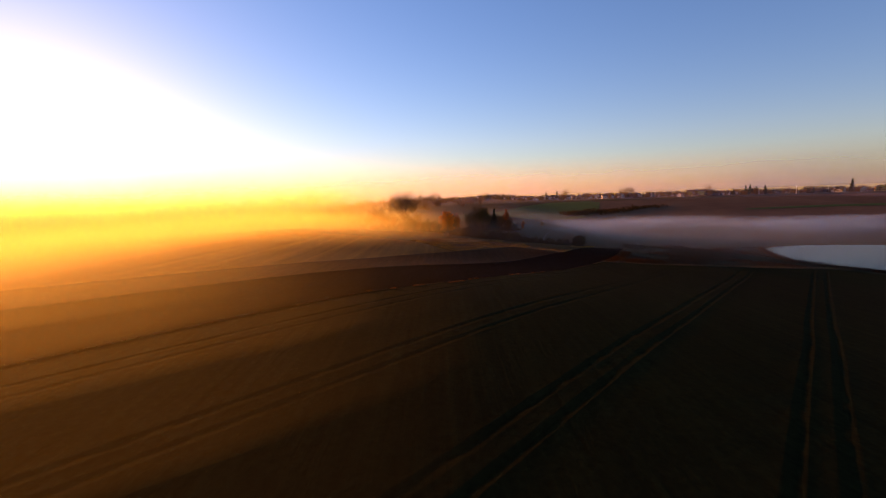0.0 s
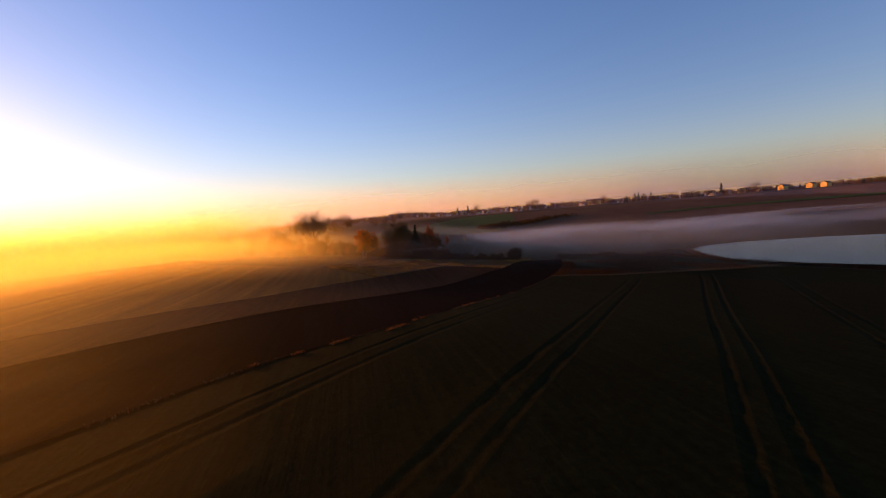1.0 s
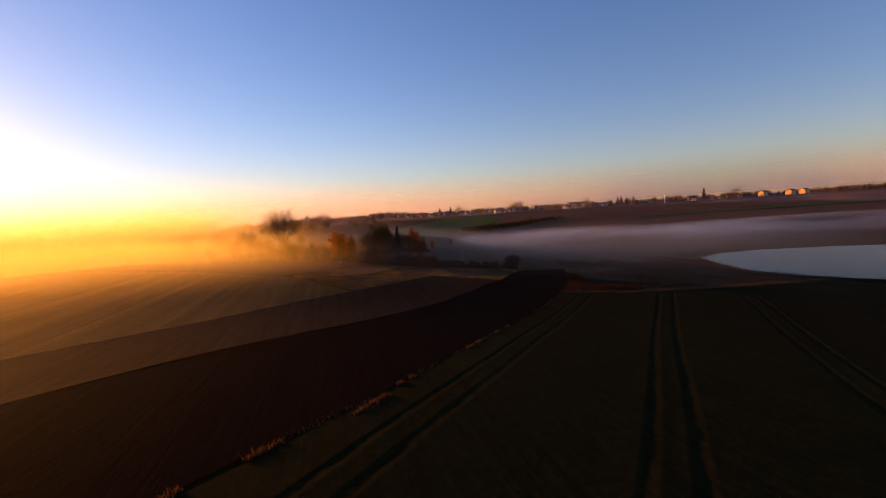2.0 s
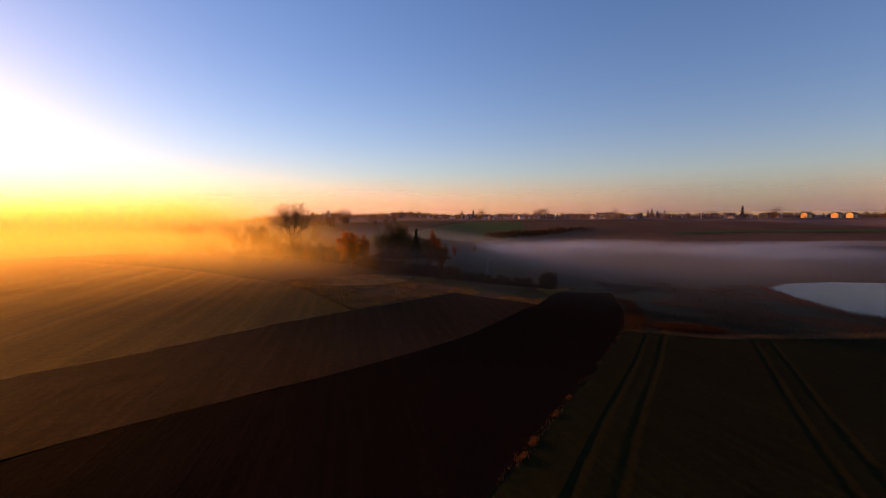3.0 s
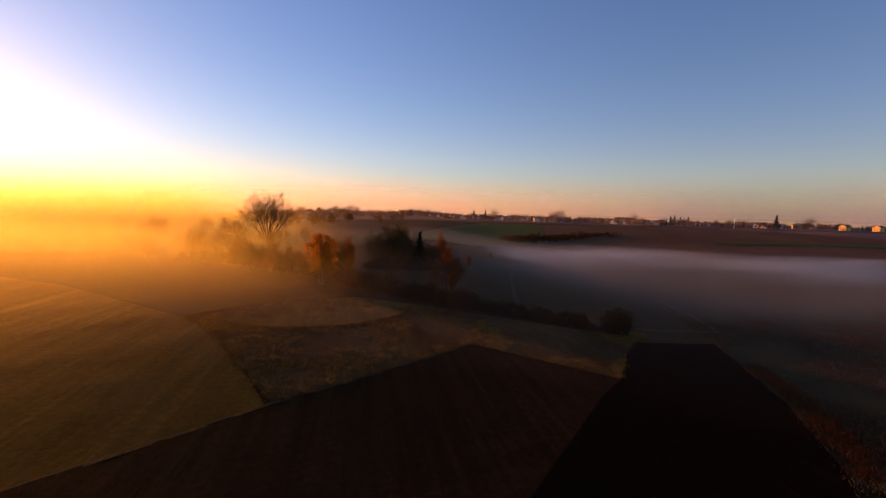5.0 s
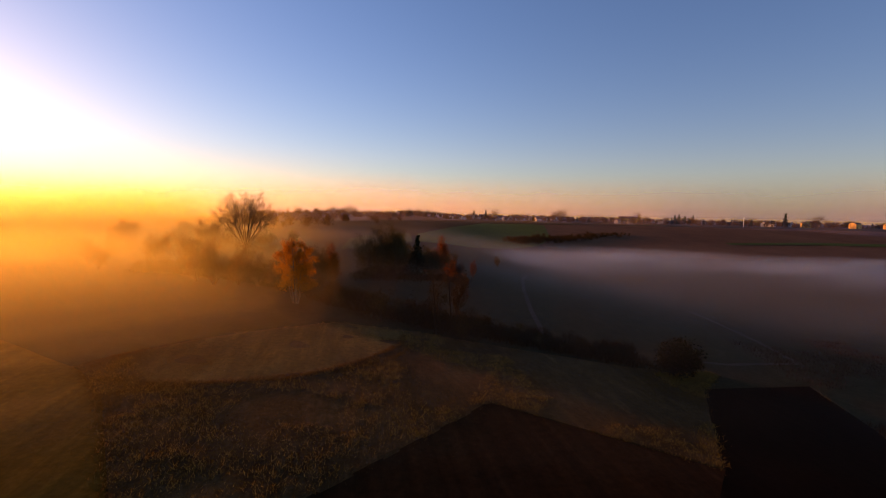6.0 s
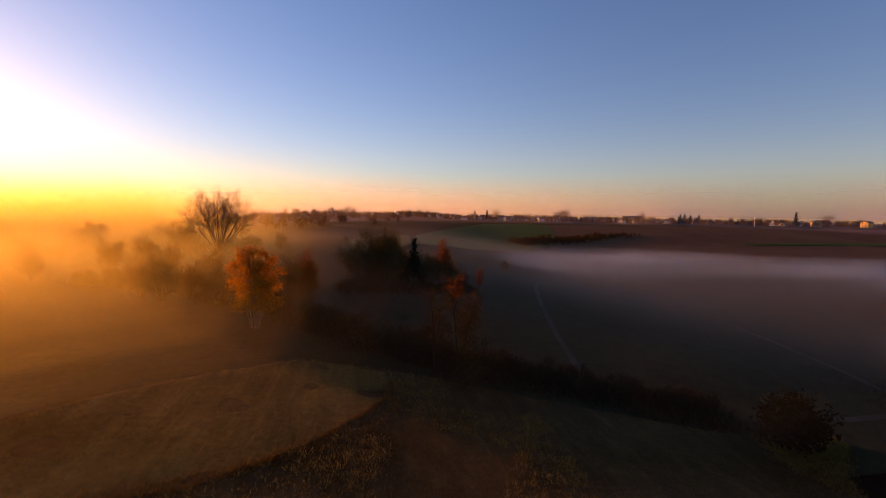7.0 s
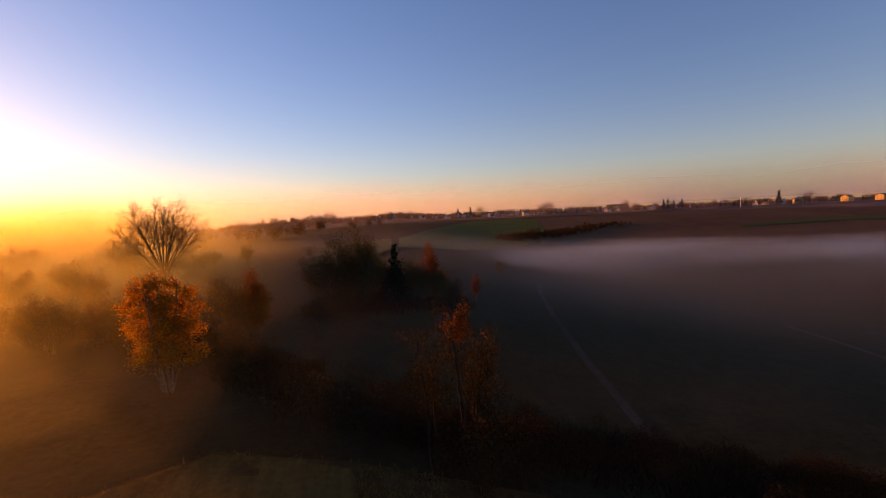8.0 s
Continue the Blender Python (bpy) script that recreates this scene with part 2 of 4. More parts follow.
def resample(pts, n):
    pts = [Vector((*p, 0)) for p in pts]
    lens = [0.0]
    for a, b in zip(pts, pts[1:]):
        lens.append(lens[-1] + (b - a).length)
    out, k = [], 0
    for i in range(n):
        d = lens[-1] * i / (n - 1)
        while k < len(pts) - 2 and lens[k + 1] < d:
            k += 1
        f = (d - lens[k]) / max(1e-6, lens[k + 1] - lens[k])
        out.append(pts[k].lerp(pts[k + 1], f))
    return out


def by_knots(pts, n):
    """Points along a line, the same number between each two knots."""
    out = []
    for i in range(n):
        f = i / (n - 1) * (len(pts) - 1)
        k = min(len(pts) - 2, int(f))
        out.append(Vector((*pts[k], 0)).lerp(Vector((*pts[k + 1], 0)), f - k))
    return out


def loft(name, edge_a, edge_b, nu, nv, mat, lift=0.0, rough=0.05, seed=1.0):
    """A strip of land between two boundary lines, laid on the ground."""
    a, b = by_knots(edge_a, nu), by_knots(edge_b, nu)
    verts = []
    for i in range(nu):
        for j in range(nv):
            p = a[i].lerp(b[i], j / (nv - 1))
            z = ground_z(p.x, p.y) + lift + rough * noise.noise((p.x * 0.4, p.y * 0.4, seed))
            verts.append((p.x, p.y, z))
    return mesh_object(name, verts, grid_faces(nu, nv), mat)


def spread(limit, fine, growth):
    """Grid lines that lie close together in the middle and far apart outside."""
    v, d, out = 0.0, fine, [0.0]
    while v < limit:
        v += d
        if v > 160:
            d *= growth
        out.append(v)
    return [-q for q in reversed(out[1:])] + out


gx, gy = spread(2600, 4.0, 1.06), [v + 120 for v in spread(2600, 4.0, 1.06)]
gverts = [(x, y, ground_z(x, y) - 0.15) for x in gx for y in gy]
ground = mesh_object("ground", gverts, grid_faces(len(gx), len(gy)), M_GROUND)
tagged(ground, "rolling autumn farmland with short dull grass", "ground", kind="structure")

# the boundary lines between the fields
ALONG, ACROSS = Vector((0.656, 0.755, 0)), Vector((0.755, -0.656, 0))
LINE_1 = [(-90, -38), (-9.9, 53.8), (0.8, 63.6), (11.1, 75.5), (18.5, 84.4), (36.6, 104.8), (43.5, 114.8), (53.0, 133.0)]
LINE_2 = [(-108, -22), (-11.4, 77.7), (-0.8, 87.0), (15.1, 103.2), (27.0, 116.2), (31.2, 120.0), (36.0, 126.5), (40.3, 132.0)]
LINE_3 = [(-128, -10), (-60, 44), (-30, 77), (-16.0, 91.8), (-6.5, 105.2), (2.0, 114.2), (9.7, 120.8), (19.4, 129.2)]


def crop_field():
    """Young winter crop with pairs of wheel ruts, eleven and a half metres apart."""
    us = set()
    u = -43.4
    while u < 75:
        us.add(round(u, 2))
        u += 1.6
    centres = [-37.4 + 11.5 * k for k in range(10)]
    for c in centres:
        for side in (-0.95, 0.95):
            for q in (-0.55, -0.34, -0.2, 0.0, 0.2, 0.34, 0.55):
                us.add(round(c + side + q, 2))
    us = sorted(us)

    def end(u):
        pts = [(-45, 99.5), (-40, 102.0), (-30, 105.0), (-14.6, 118.0), (1.4, 133.0), (30, 131.0), (80, 128.0)]
        for (a, p), (b, q) in zip(pts, pts[1:]):
            if u <= b:
                return p + (q - p) * (u - a) / (b - a)
        return 128.0
    n = 150
    verts = []
    for u in us:
        last = end(u)
        for j in range(n):
            s = -70 + (last + 70) * j / (n - 1)
            wob = 0.25 * noise.noise((s * 0.05, u * 0.02, 7))
            p = ALONG * s + ACROSS * (u + wob)
            z = ground_z(p.x, p.y) + 0.04 * noise.noise((p.x * 0.8, p.y * 0.8, 3)) - 0.08 * (1 - step(-42.4, -41.0, u))
            for c in centres:
                for side in (-0.95, 0.95):
                    q = abs(u - c - side)
                    if q < 0.21:
                        z -= 0.02 + 0.010 * noise.noise((s * 0.3, u, 1))
                    elif q < 0.5:
                        z += 0.008
            verts.append((p.x, p.y, z))
    ob = mesh_object("crop_field", verts, grid_faces(len(us), n), M_CROP, smooth=True)
    return tagged(ob, "dark olive field of young crop with paired tractor ruts", "field", kind="structure")


crop_field()
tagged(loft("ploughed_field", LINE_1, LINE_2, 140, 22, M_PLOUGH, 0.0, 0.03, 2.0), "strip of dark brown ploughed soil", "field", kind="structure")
tagged(loft("ploughed_field", LINE_2[:6], LINE_3, 140, 26, M_PLOUGH_SUN, 0.0, 0.03, 4.0), "strip of ploughed soil with low sunlight put into its colour", "field", kind="structure")
LEFT_EDGE = [(-128, -10), (-60, 44), (-30, 77), (-16.0, 91.8), (-6.5, 105.2), (1.6, 113.9), (-2.0, 121.5), (-6.1, 129.0)]
LEFT_FAR = [(-400, 80), (-330, 120), (-260, 150), (-190, 165), (-120, 168), (-60, 158), (-30, 148), (-9.5, 133.5)]
tagged(loft("young_crop_field", LEFT_EDGE, LEFT_FAR, 220, 90, M_LEFT, -0.02, 0.05, 6.0), "field of young crop with the low sun's orange glow put into its colour", "field", kind="structure")
MEADOW_S = [(-10.5, 134.5), (-6.1, 129.0), (1.8, 114.4), (9.7, 121.0), (19.4, 129.4), (31.2, 120.2), (40.3, 132.0), (44.5, 135.5)]
MEADOW_N = [(-9.0, 137.4), (-5, 142.5), (1.0, 147.4), (7.1, 151.2), (14.8, 148.6), (24.6, 143.4), (36.4, 137.4), (44.5, 136.2)]
tagged(loft("dry_meadow", MEADOW_S, MEADOW_N, 160, 40, M_MEADOW, 0.0, 0.05, 8.0), "rough meadow of withered brown grass", "meadow", kind="structure")
MOWN_S = [(-8.6, 137.2), (-4.6, 131.7), (0.6, 131.9), (4.8, 133.1), (9.6, 136.9), (12.8, 140.9), (14.2, 143.2), (14.6, 146.2)]
MOWN_N = [(-8.4, 138.0), (-5, 142.2), (-1.8, 145.0), (1.0, 147.1), (7.1, 150.8), (10.2, 150.0), (12.6, 148.9), (14.2, 148.2)]
tagged(loft("mown_meadow", MOWN_S, MOWN_N, 90, 30, M_MOWN, 0.025, 0.035, 9.0), "mown golden grass with curved swaths, in low sun", "meadow", kind="structure")
# far fields on the slope under the village
tagged(loft("green_hill_field", [(34, 290), (58, 289), (84, 308), (104, 322), (125, 352)], [(40, 335), (72, 402), (110, 452), (145, 447), (154, 430)], 40, 30, M_FARGREEN, 0.3, 0.2, 11.0),
       "green crop on the hillside below the village", "field", kind="structure")
tagged(loft("green_pasture", [(3, 250), (13, 246), (22, 262), (32, 288)], [(5, 300), (13, 320), (22, 336), (36, 334)], 24, 20, M_PASTURE, 0.3, 0.2, 13.0),
       "light green pasture behind the copse", "field", kind="structure")
tagged(loft("far_ploughed_field", [(106, 318), (150, 282), (191, 264), (224, 250), (420, 165), (700, 40)], [(146, 440), (215, 425), (275, 405), (370, 366), (560, 290), (900, 150)], 50, 30, M_FARSOIL, 0.22, 0.2, 12.0),
       "reddish brown field on the far valley side", "field", kind="structure")
tagged(loft("green_strip", [(215, 312), (260, 303), (320, 281), (380, 256)], [(217, 318), (262, 312), (324, 292), (386, 266)], 30, 4, M_FARGREEN, 0.42, 0.1, 14.0),
       "narrow green strip across the brown slope", "field", kind="structure")

# the pond
shore = [(103, 143.5), (96, 130), (89.5, 116), (94.5, 105), (103, 89), (118, 70), (140, 56), (172, 60), (186, 90), (172, 122), (150, 138), (128, 147), (113, 148)]
pv = [(128, 105, -4.78)] + [(x + 1.2 * noise.noise((x, y, 0)), y, -4.78) for x, y in ((p.x, p.y) for p in resample(shore + shore[:1], 90))]
pond = mesh_object("pond", pv, [(0, i, i + 1) for i in range(1, 90)], M_WATER)
tagged(pond, "still pond reflecting the pale dawn sky", "pond", kind="structure")
# ---- trees and plants ----
def tube(V, F, pts, radii, sides):
    """A tapered limb through the points."""
    base = len(V)
    for k, (p, r) in enumerate(zip(pts, radii)):
        d = (pts[min(k + 1, len(pts) - 1)] - pts[max(k - 1, 0)]).normalized()
        a = d.orthogonal().normalized()
        b = d.cross(a)
        for i in range(sides):
            w = 2 * math.pi * i / sides
            V.append(p + (a * math.cos(w) + b * math.sin(w)) * r)
    for k in range(len(pts) - 1):
        for i in range(sides):
            j = (i + 1) % sides
            F.append((base + k * sides + i, base + k * sides + j, base + (k + 1) * sides + j, base + (k + 1) * sides + i))


def limb(rng, V, F, tips, p, d, length, r, level, shape):
    """A limb with its side limbs; tips gathers where leaves can hang."""
    n = 5 if level == 0 else 4
    pts, radii = [p.copy()], [r]
    q, way = p.copy(), d.normalized()
    for k in range(n):
        wild = Vector((rng.uniform(-1, 1), rng.uniform(-1, 1), rng.uniform(-1, 1)))
        way = (way + wild * shape["wander"] + Vector((0, 0, shape["rise"]))).normalized()
        q = q + way * (length / n)
        pts.append(q.copy())
        radii.append(r * (1 - (k + 1) / n * (0.55 if level < shape["levels"] else 0.8)))
    tube(V, F, pts, radii, 6 if level == 0 else (4 if level < shape["levels"] else 3))
    if level >= shape["levels"] - 1:
        tips.extend(pts[1:])
    if level < shape["levels"]:
        kids = shape["kids"][level]
        for i in range(kids):
            f = shape["low"][level] + (1 - shape["low"][level]) * (i + rng.random()) / kids
            k = min(n - 1, int(f * n))
            at = pts[k].lerp(pts[k + 1], f * n - k)
            way_k = (pts[k + 1] - pts[k]).normalized()
            side = way_k.orthogonal().normalized()
            side = Matrix.Rotation(i * 2.4 + rng.random() * 0.9, 3, way_k) @ side
            a = radians(shape["angle"][level]) * rng.uniform(0.7, 1.3)
            out = way_k * math.cos(a) + side * math.sin(a)
            limb(rng, V, F, tips, at, out, length * shape["shrink"][level] * rng.uniform(0.75, 1.2) * (1.15 - 0.45 * f), max(shape.get("twig", 0.012), radii[k] * shape["thin"]), level + 1, shape)


def leaves(rng, V, F, tips, count, size, reach, drop=0.0):
    """Small leaf clumps, each one a bent pair of faces, round the tips."""
    for _ in range(count):
        p = rng.choice(tips) + Vector((rng.gauss(0, reach), rng.gauss(0, reach), rng.gauss(-drop, reach)))
        a = Vector((rng.gauss(0, 1), rng.gauss(0, 1), rng.gauss(0, 1))).normalized()
        b = a.orthogonal().normalized()
        b = Matrix.Rotation(rng.uniform(0, 6.28), 3, a) @ b
        s = size * rng.uniform(0.6, 1.4)
        c = a.cross(b)
        i = len(V)
        V.extend((p - b * s * 0.55, p + a * s * 0.9 - c * s * 0.15, p + b * s * 0.55, p - a * s * 0.9 - c * s * 0.15))
        F.append((i, i + 1, i + 2, i + 3))


VASE = dict(levels=3, kids=(9, 6, 4), low=(0.40, 0.2, 0.1), angle=(34, 38, 40), shrink=(0.34, 0.50, 0.5), thin=0.55, wander=0.05, rise=0.006, twig=0.030)
ROUND = dict(levels=3, kids=(11, 6, 4), low=(0.10, 0.15, 0.2), angle=(50, 45, 45), shrink=(0.55, 0.5, 0.5), thin=0.55, wander=0.12, rise=0.05)
SLIM = dict(levels=3, kids=(10, 5, 3), low=(0.3, 0.2, 0.2), angle=(38, 40, 45), shrink=(0.30, 0.5, 0.5), thin=0.45, wander=0.08, rise=0.06)
SHRUB = dict(levels=2, kids=(6, 4), low=(0.15, 0.2), angle=(35, 40), shrink=(0.6, 0.5), thin=0.5, wander=0.16, rise=0.08)


def plant(name, seed, stems, shape, bark, leaf, count, size, reach, drop=0.0, above=0.0, fork=0.0, bole=0.0):
    """A tree or shrub: trunk with limbs, and crown. stems: (x, y, lean x, lean y, length, radius); fork: the height at which a bole parts into them."""
    rng = random.Random(seed)
    root = new(name)
    V, F, tips = [], [], []
    if fork:
        tube(V, F, [Vector((0, 0, -0.4)), Vector((0.03, 0, 0.3)), Vector((0, 0.03, fork * 0.6)), Vector((0, 0, fork + 0.4))], [bole * 1.5, bole * 1.1, bole * 0.95, bole * 0.8], 9)
    for k, (x, y, lx, ly, length, r) in enumerate(stems):
        limb(rng, V, F, tips, Vector((x, y, fork * (0.72 + 0.28 * (k % 4) / 3) - 0.3)), Vector((lx, ly, 1)), length, r, 0, shape)
    mesh_object("trunk", V, F, bark, root)
    if count:
        V, F = [], []
        leaves(rng, V, F, [p for p in tips if p.z >= above], count, size, reach, drop)
        mesh_object("crown", V, F, leaf, root, smooth=False)
    return root


def conifer(name, seed, height, width):
    """A fir: whorls of drooping boughs, each a run of needle sprays."""
    rng = random.Random(seed)
    root = new(name)
    V, F = [], []
    tube(V, F, [Vector((0, 0, -0.3)), Vector((0.05, 0, height * 0.5)), Vector((0, 0.05, height))], [height * 0.018, height * 0.011, 0.02], 6)
    mesh_object("trunk", V, F, M_BARK, root)
    V, F = [], []
    k = 0
    z = height * 0.08
    while z < height:
        f = 1 - z / height
        for _ in range(max(5, int(22 * f))):
            w = rng.uniform(0, 6.28)
            n = max(2, int(9 * f))
            for j in range(n):
                d = width * 0.5 * f * (j + 0.7) / n * rng.uniform(0.8, 1.2)
                p = Vector((math.cos(w) * d, math.sin(w) * d, z - d * 0.25 + rng.uniform(-0.1, 0.1)))
                leaves(rng, V, F, [p], 2, 0.26, 0.16)
        z += height * 0.028
    mesh_object("crown", V, F, M_NEEDLE, root, smooth=False)
    return root


def set_at(ob, x, y, turn=0.0, s=1.0, tall=1.0, sink=0.0):
    ob.matrix_basis = Matrix.Translation((x, y, ground_z(x, y) - sink)) @ Matrix.Rotation(radians(turn), 4, "Z") @ Matrix.Diagonal((s, s, s * tall, 1))
    return ob


def copy_at(ob, x, y, turn=0.0, s=1.0, tall=1.0, sink=0.0, label=""):
    keep = ob.matrix_basis.copy()
    ob.matrix_basis = Matrix.Identity(4)
    c = copy_thing(ob, Matrix.Translation((x, y, ground_z(x, y) - sink)) @ Matrix.Rotation(radians(turn), 4, "Z") @ Matrix.Diagonal((s, s, s * tall, 1)))
    ob.matrix_basis = keep
    if label:
        tagged(c, label)
    return c


# the big bare tree with its fan of limbs
fan = []
for i in range(20):
    w, a = i * 2.4, radians(40 * math.sqrt((i + 0.3) / 20))
    sa, ca = math.sin(a), math.cos(a)
    # each limb ends on a broad dome sixteen metres across the middle
    A, B, C = (sa / 7.8) ** 2 + (ca / 6.6) ** 2, 2 * ca * (4.4 - 13.2) / 6.6 ** 2, ((4.4 - 13.2) / 6.6) ** 2 - 1
    far = (-B + math.sqrt(max(0.0, B * B - 4 * A * C))) / (2 * A)
    fan.append((0.12 * math.cos(w), 0.12 * math.sin(w), math.tan(a) * math.cos(w), math.tan(a) * math.sin(w), far * 0.96, 0.125))
big = plant("bare_tree", 5, fan, VASE, M_BARK, M_TWIG, 0, 0, 0, fork=4.6, bole=0.34)
rng = random.Random(3)
for x, y, z in ((-1.2, 0.5, 13.5), (1.6, -0.4, 12.8), (3.0, 0.6, 11.4), (0.4, 1.0, 15.2), (-2.8, -0.5, 12.0), (4.2, 0.2, 13.6), (0.9, -0.8, 10.4)):
    V, F = [], []
    leaves(rng, V, F, [Vector((x, y, z))], 80, 0.10, 0.19)
    tagged(mesh_object("mistletoe", V, F, M_DARKLEAF, big, smooth=False), "dark ball of mistletoe", kind="stuff")
tagged(set_at(big, -18.8, 217, 0, 0.90, 0.93), "tall leafless tree with fanned limbs in golden mist", "tree")

# birch clump with orange leaves on white stems
birch = plant("birch_tree", 8, [(0, 0, -0.10, 0.02, 8.6, 0.11), (0.35, 0.2, 0.03, 0.05, 9.0, 0.11), (0.6, -0.2, 0.15, -0.02, 8.4, 0.10), (-0.2, 0.3, -0.20, 0.10, 7.8, 0.09), (0.3, -0.3, -0.03, -0.18, 8.2, 0.10), (0.5, 0.3, 0.22, 0.10, 7.4, 0.08)],
              dict(SLIM, kids=(12, 5, 3), low=(0.26, 0.2, 0.2), shrink=(0.20, 0.55, 0.5), angle=(46, 45, 45), rise=0.02), M_BIRCH, M_ORANGE, 24000, 0.080, 0.18, 0.55, 2.2)
tagged(set_at(birch, 0.9, 161.2, 0, 0.98, 1.0), "clump of white-stemmed birches with orange autumn leaves", "tree")

# slender trees by the ditch, last leaves at the tips
slim = plant("slender_tree", 12, [(0, 0, -0.02, 0, 8.0, 0.13), (0.15, 0.1, 0.12, 0.05, 6.6, 0.09), (0.3, -0.1, 0.24, 0.0, 5.6, 0.08)], dict(SLIM, kids=(9, 5, 3), low=(0.38, 0.2, 0.2), shrink=(0.26, 0.5, 0.5)), M_TWIG, M_DULLSCRUB, 3000, 0.085, 0.20)
V, F = [], []
rng = random.Random(9)
leaves(rng, V, F, [Vector((-0.05 + rng.gauss(0, 0.42), rng.gauss(0, 0.35), rng.uniform(6.9, 8.5))) for _ in range(60)], 900, 0.085, 0.16)
tagged(mesh_object("top_leaves", V, F, M_RUST, slim, smooth=False), "bright orange leaves at the tip")
tagged(set_at(slim, 20.2, 147.2, 0, 0.86, 1.16), "slender tree with sparse leaves and an orange top", "tree")
slim_b = plant("slender_tree", 13, [(0, 0, -0.03, 0, 7.4, 0.10), (0.2, -0.2, 0.08, 0.05, 5.6, 0.07)], dict(SLIM, kids=(8, 5, 3), low=(0.42, 0.2, 0.2), shrink=(0.2, 0.5, 0.5)), M_TWIG, M_DULLSCRUB, 1000, 0.08, 0.18, 0.0, 3.0)
tagged(set_at(slim_b, 18.4, 147.6, 0, 0.98, 1.0), "thin half-bare tree beside the ditch", "tree")

# round dark bush at the field corner
bush = plant("bush", 21, [(0, 0, 0.0, 0, 3.2, 0.09), (0.3, 0, 0.4, 0.1, 2.8, 0.08), (-0.3, 0.1, -0.4, 0.1, 2.8, 0.08), (0, 0.3, 0.1, 0.45, 2.7, 0.07), (0.1, -0.3, 0, -0.4, 2.7, 0.07)], ROUND, M_TWIG, M_DARKLEAF, 5200, 0.16, 0.3)
tagged(set_at(bush, 40.3, 135.6, 0, 0.86), "round dark bush at the corner of the field", "bush")

# kinds of trees for the woods
wood_a = plant("broadleaf_tree", 31, [(0, 0, 0.03, 0, 7.6, 0.2), (0.4, 0.2, 0.3, 0.1, 5.5, 0.12), (-0.4, 0, -0.3, 0.1, 5.2, 0.12)], ROUND, M_BARK, M_COPSE, 8500, 0.115, 0.42)
wood_b = plant("broadleaf_tree", 32, [(0, 0, -0.04, 0.02, 8.2, 0.2), (0.4, 0.2, 0.24, 0, 6.8, 0.14), (-0.3, -0.2, -0.3, -0.1, 5.6, 0.12)], ROUND, M_BARK, M_OLIVE, 8500, 0.115, 0.42)
wood_c = plant("broadleaf_tree", 33, [(0, 0, 0.02, 0.04, 7.6, 0.15), (0.3, 0, 0.12, 0, 6.2, 0.1)], dict(SLIM, low=(0.12, 0.2, 0.2)), M_BARK, M_RUST, 6500, 0.10, 0.36)
wood_d = plant("broadleaf_tree", 34, [(0, 0, 0.0, 0.0, 7.5, 0.16), (0.3, 0.1, 0.25, 0.1, 6.5, 0.12), (-0.3, 0.1, -0.25, 0, 6.5, 0.12), (0.1, -0.3, 0.4, -0.1, 5.0, 0.1)], dict(ROUND, kids=(12, 7, 5)), M_BARK, M_OLIVE, 8000, 0.075, 0.42)
wood_e = plant("broadleaf_tree", 35, [(0, 0, 0.05, 0.0, 7.6, 0.17), (0.3, -0.2, -0.2, 0.1, 6.0, 0.12)], ROUND, M_BARK, M_YELLEAF, 8000, 0.11, 0.42)
fir = conifer("conifer", 36, 9.0, 5.4)
for ob, label in ((wood_a, "brown-leaved tree in thin morning mist"), (wood_b, "dull olive leafy tree in thin morning mist"), (wood_c, "slim rust-orange tree in the valley"),
                  (wood_d, "nearly bare rounded tree in the valley"), (wood_e, "olive-yellow tree in the valley")):
    tagged(ob, label, "tree", "trees of the valley")
tagged(fir, "dark narrow conifer among the trees", "conifer", "trees of the valley")

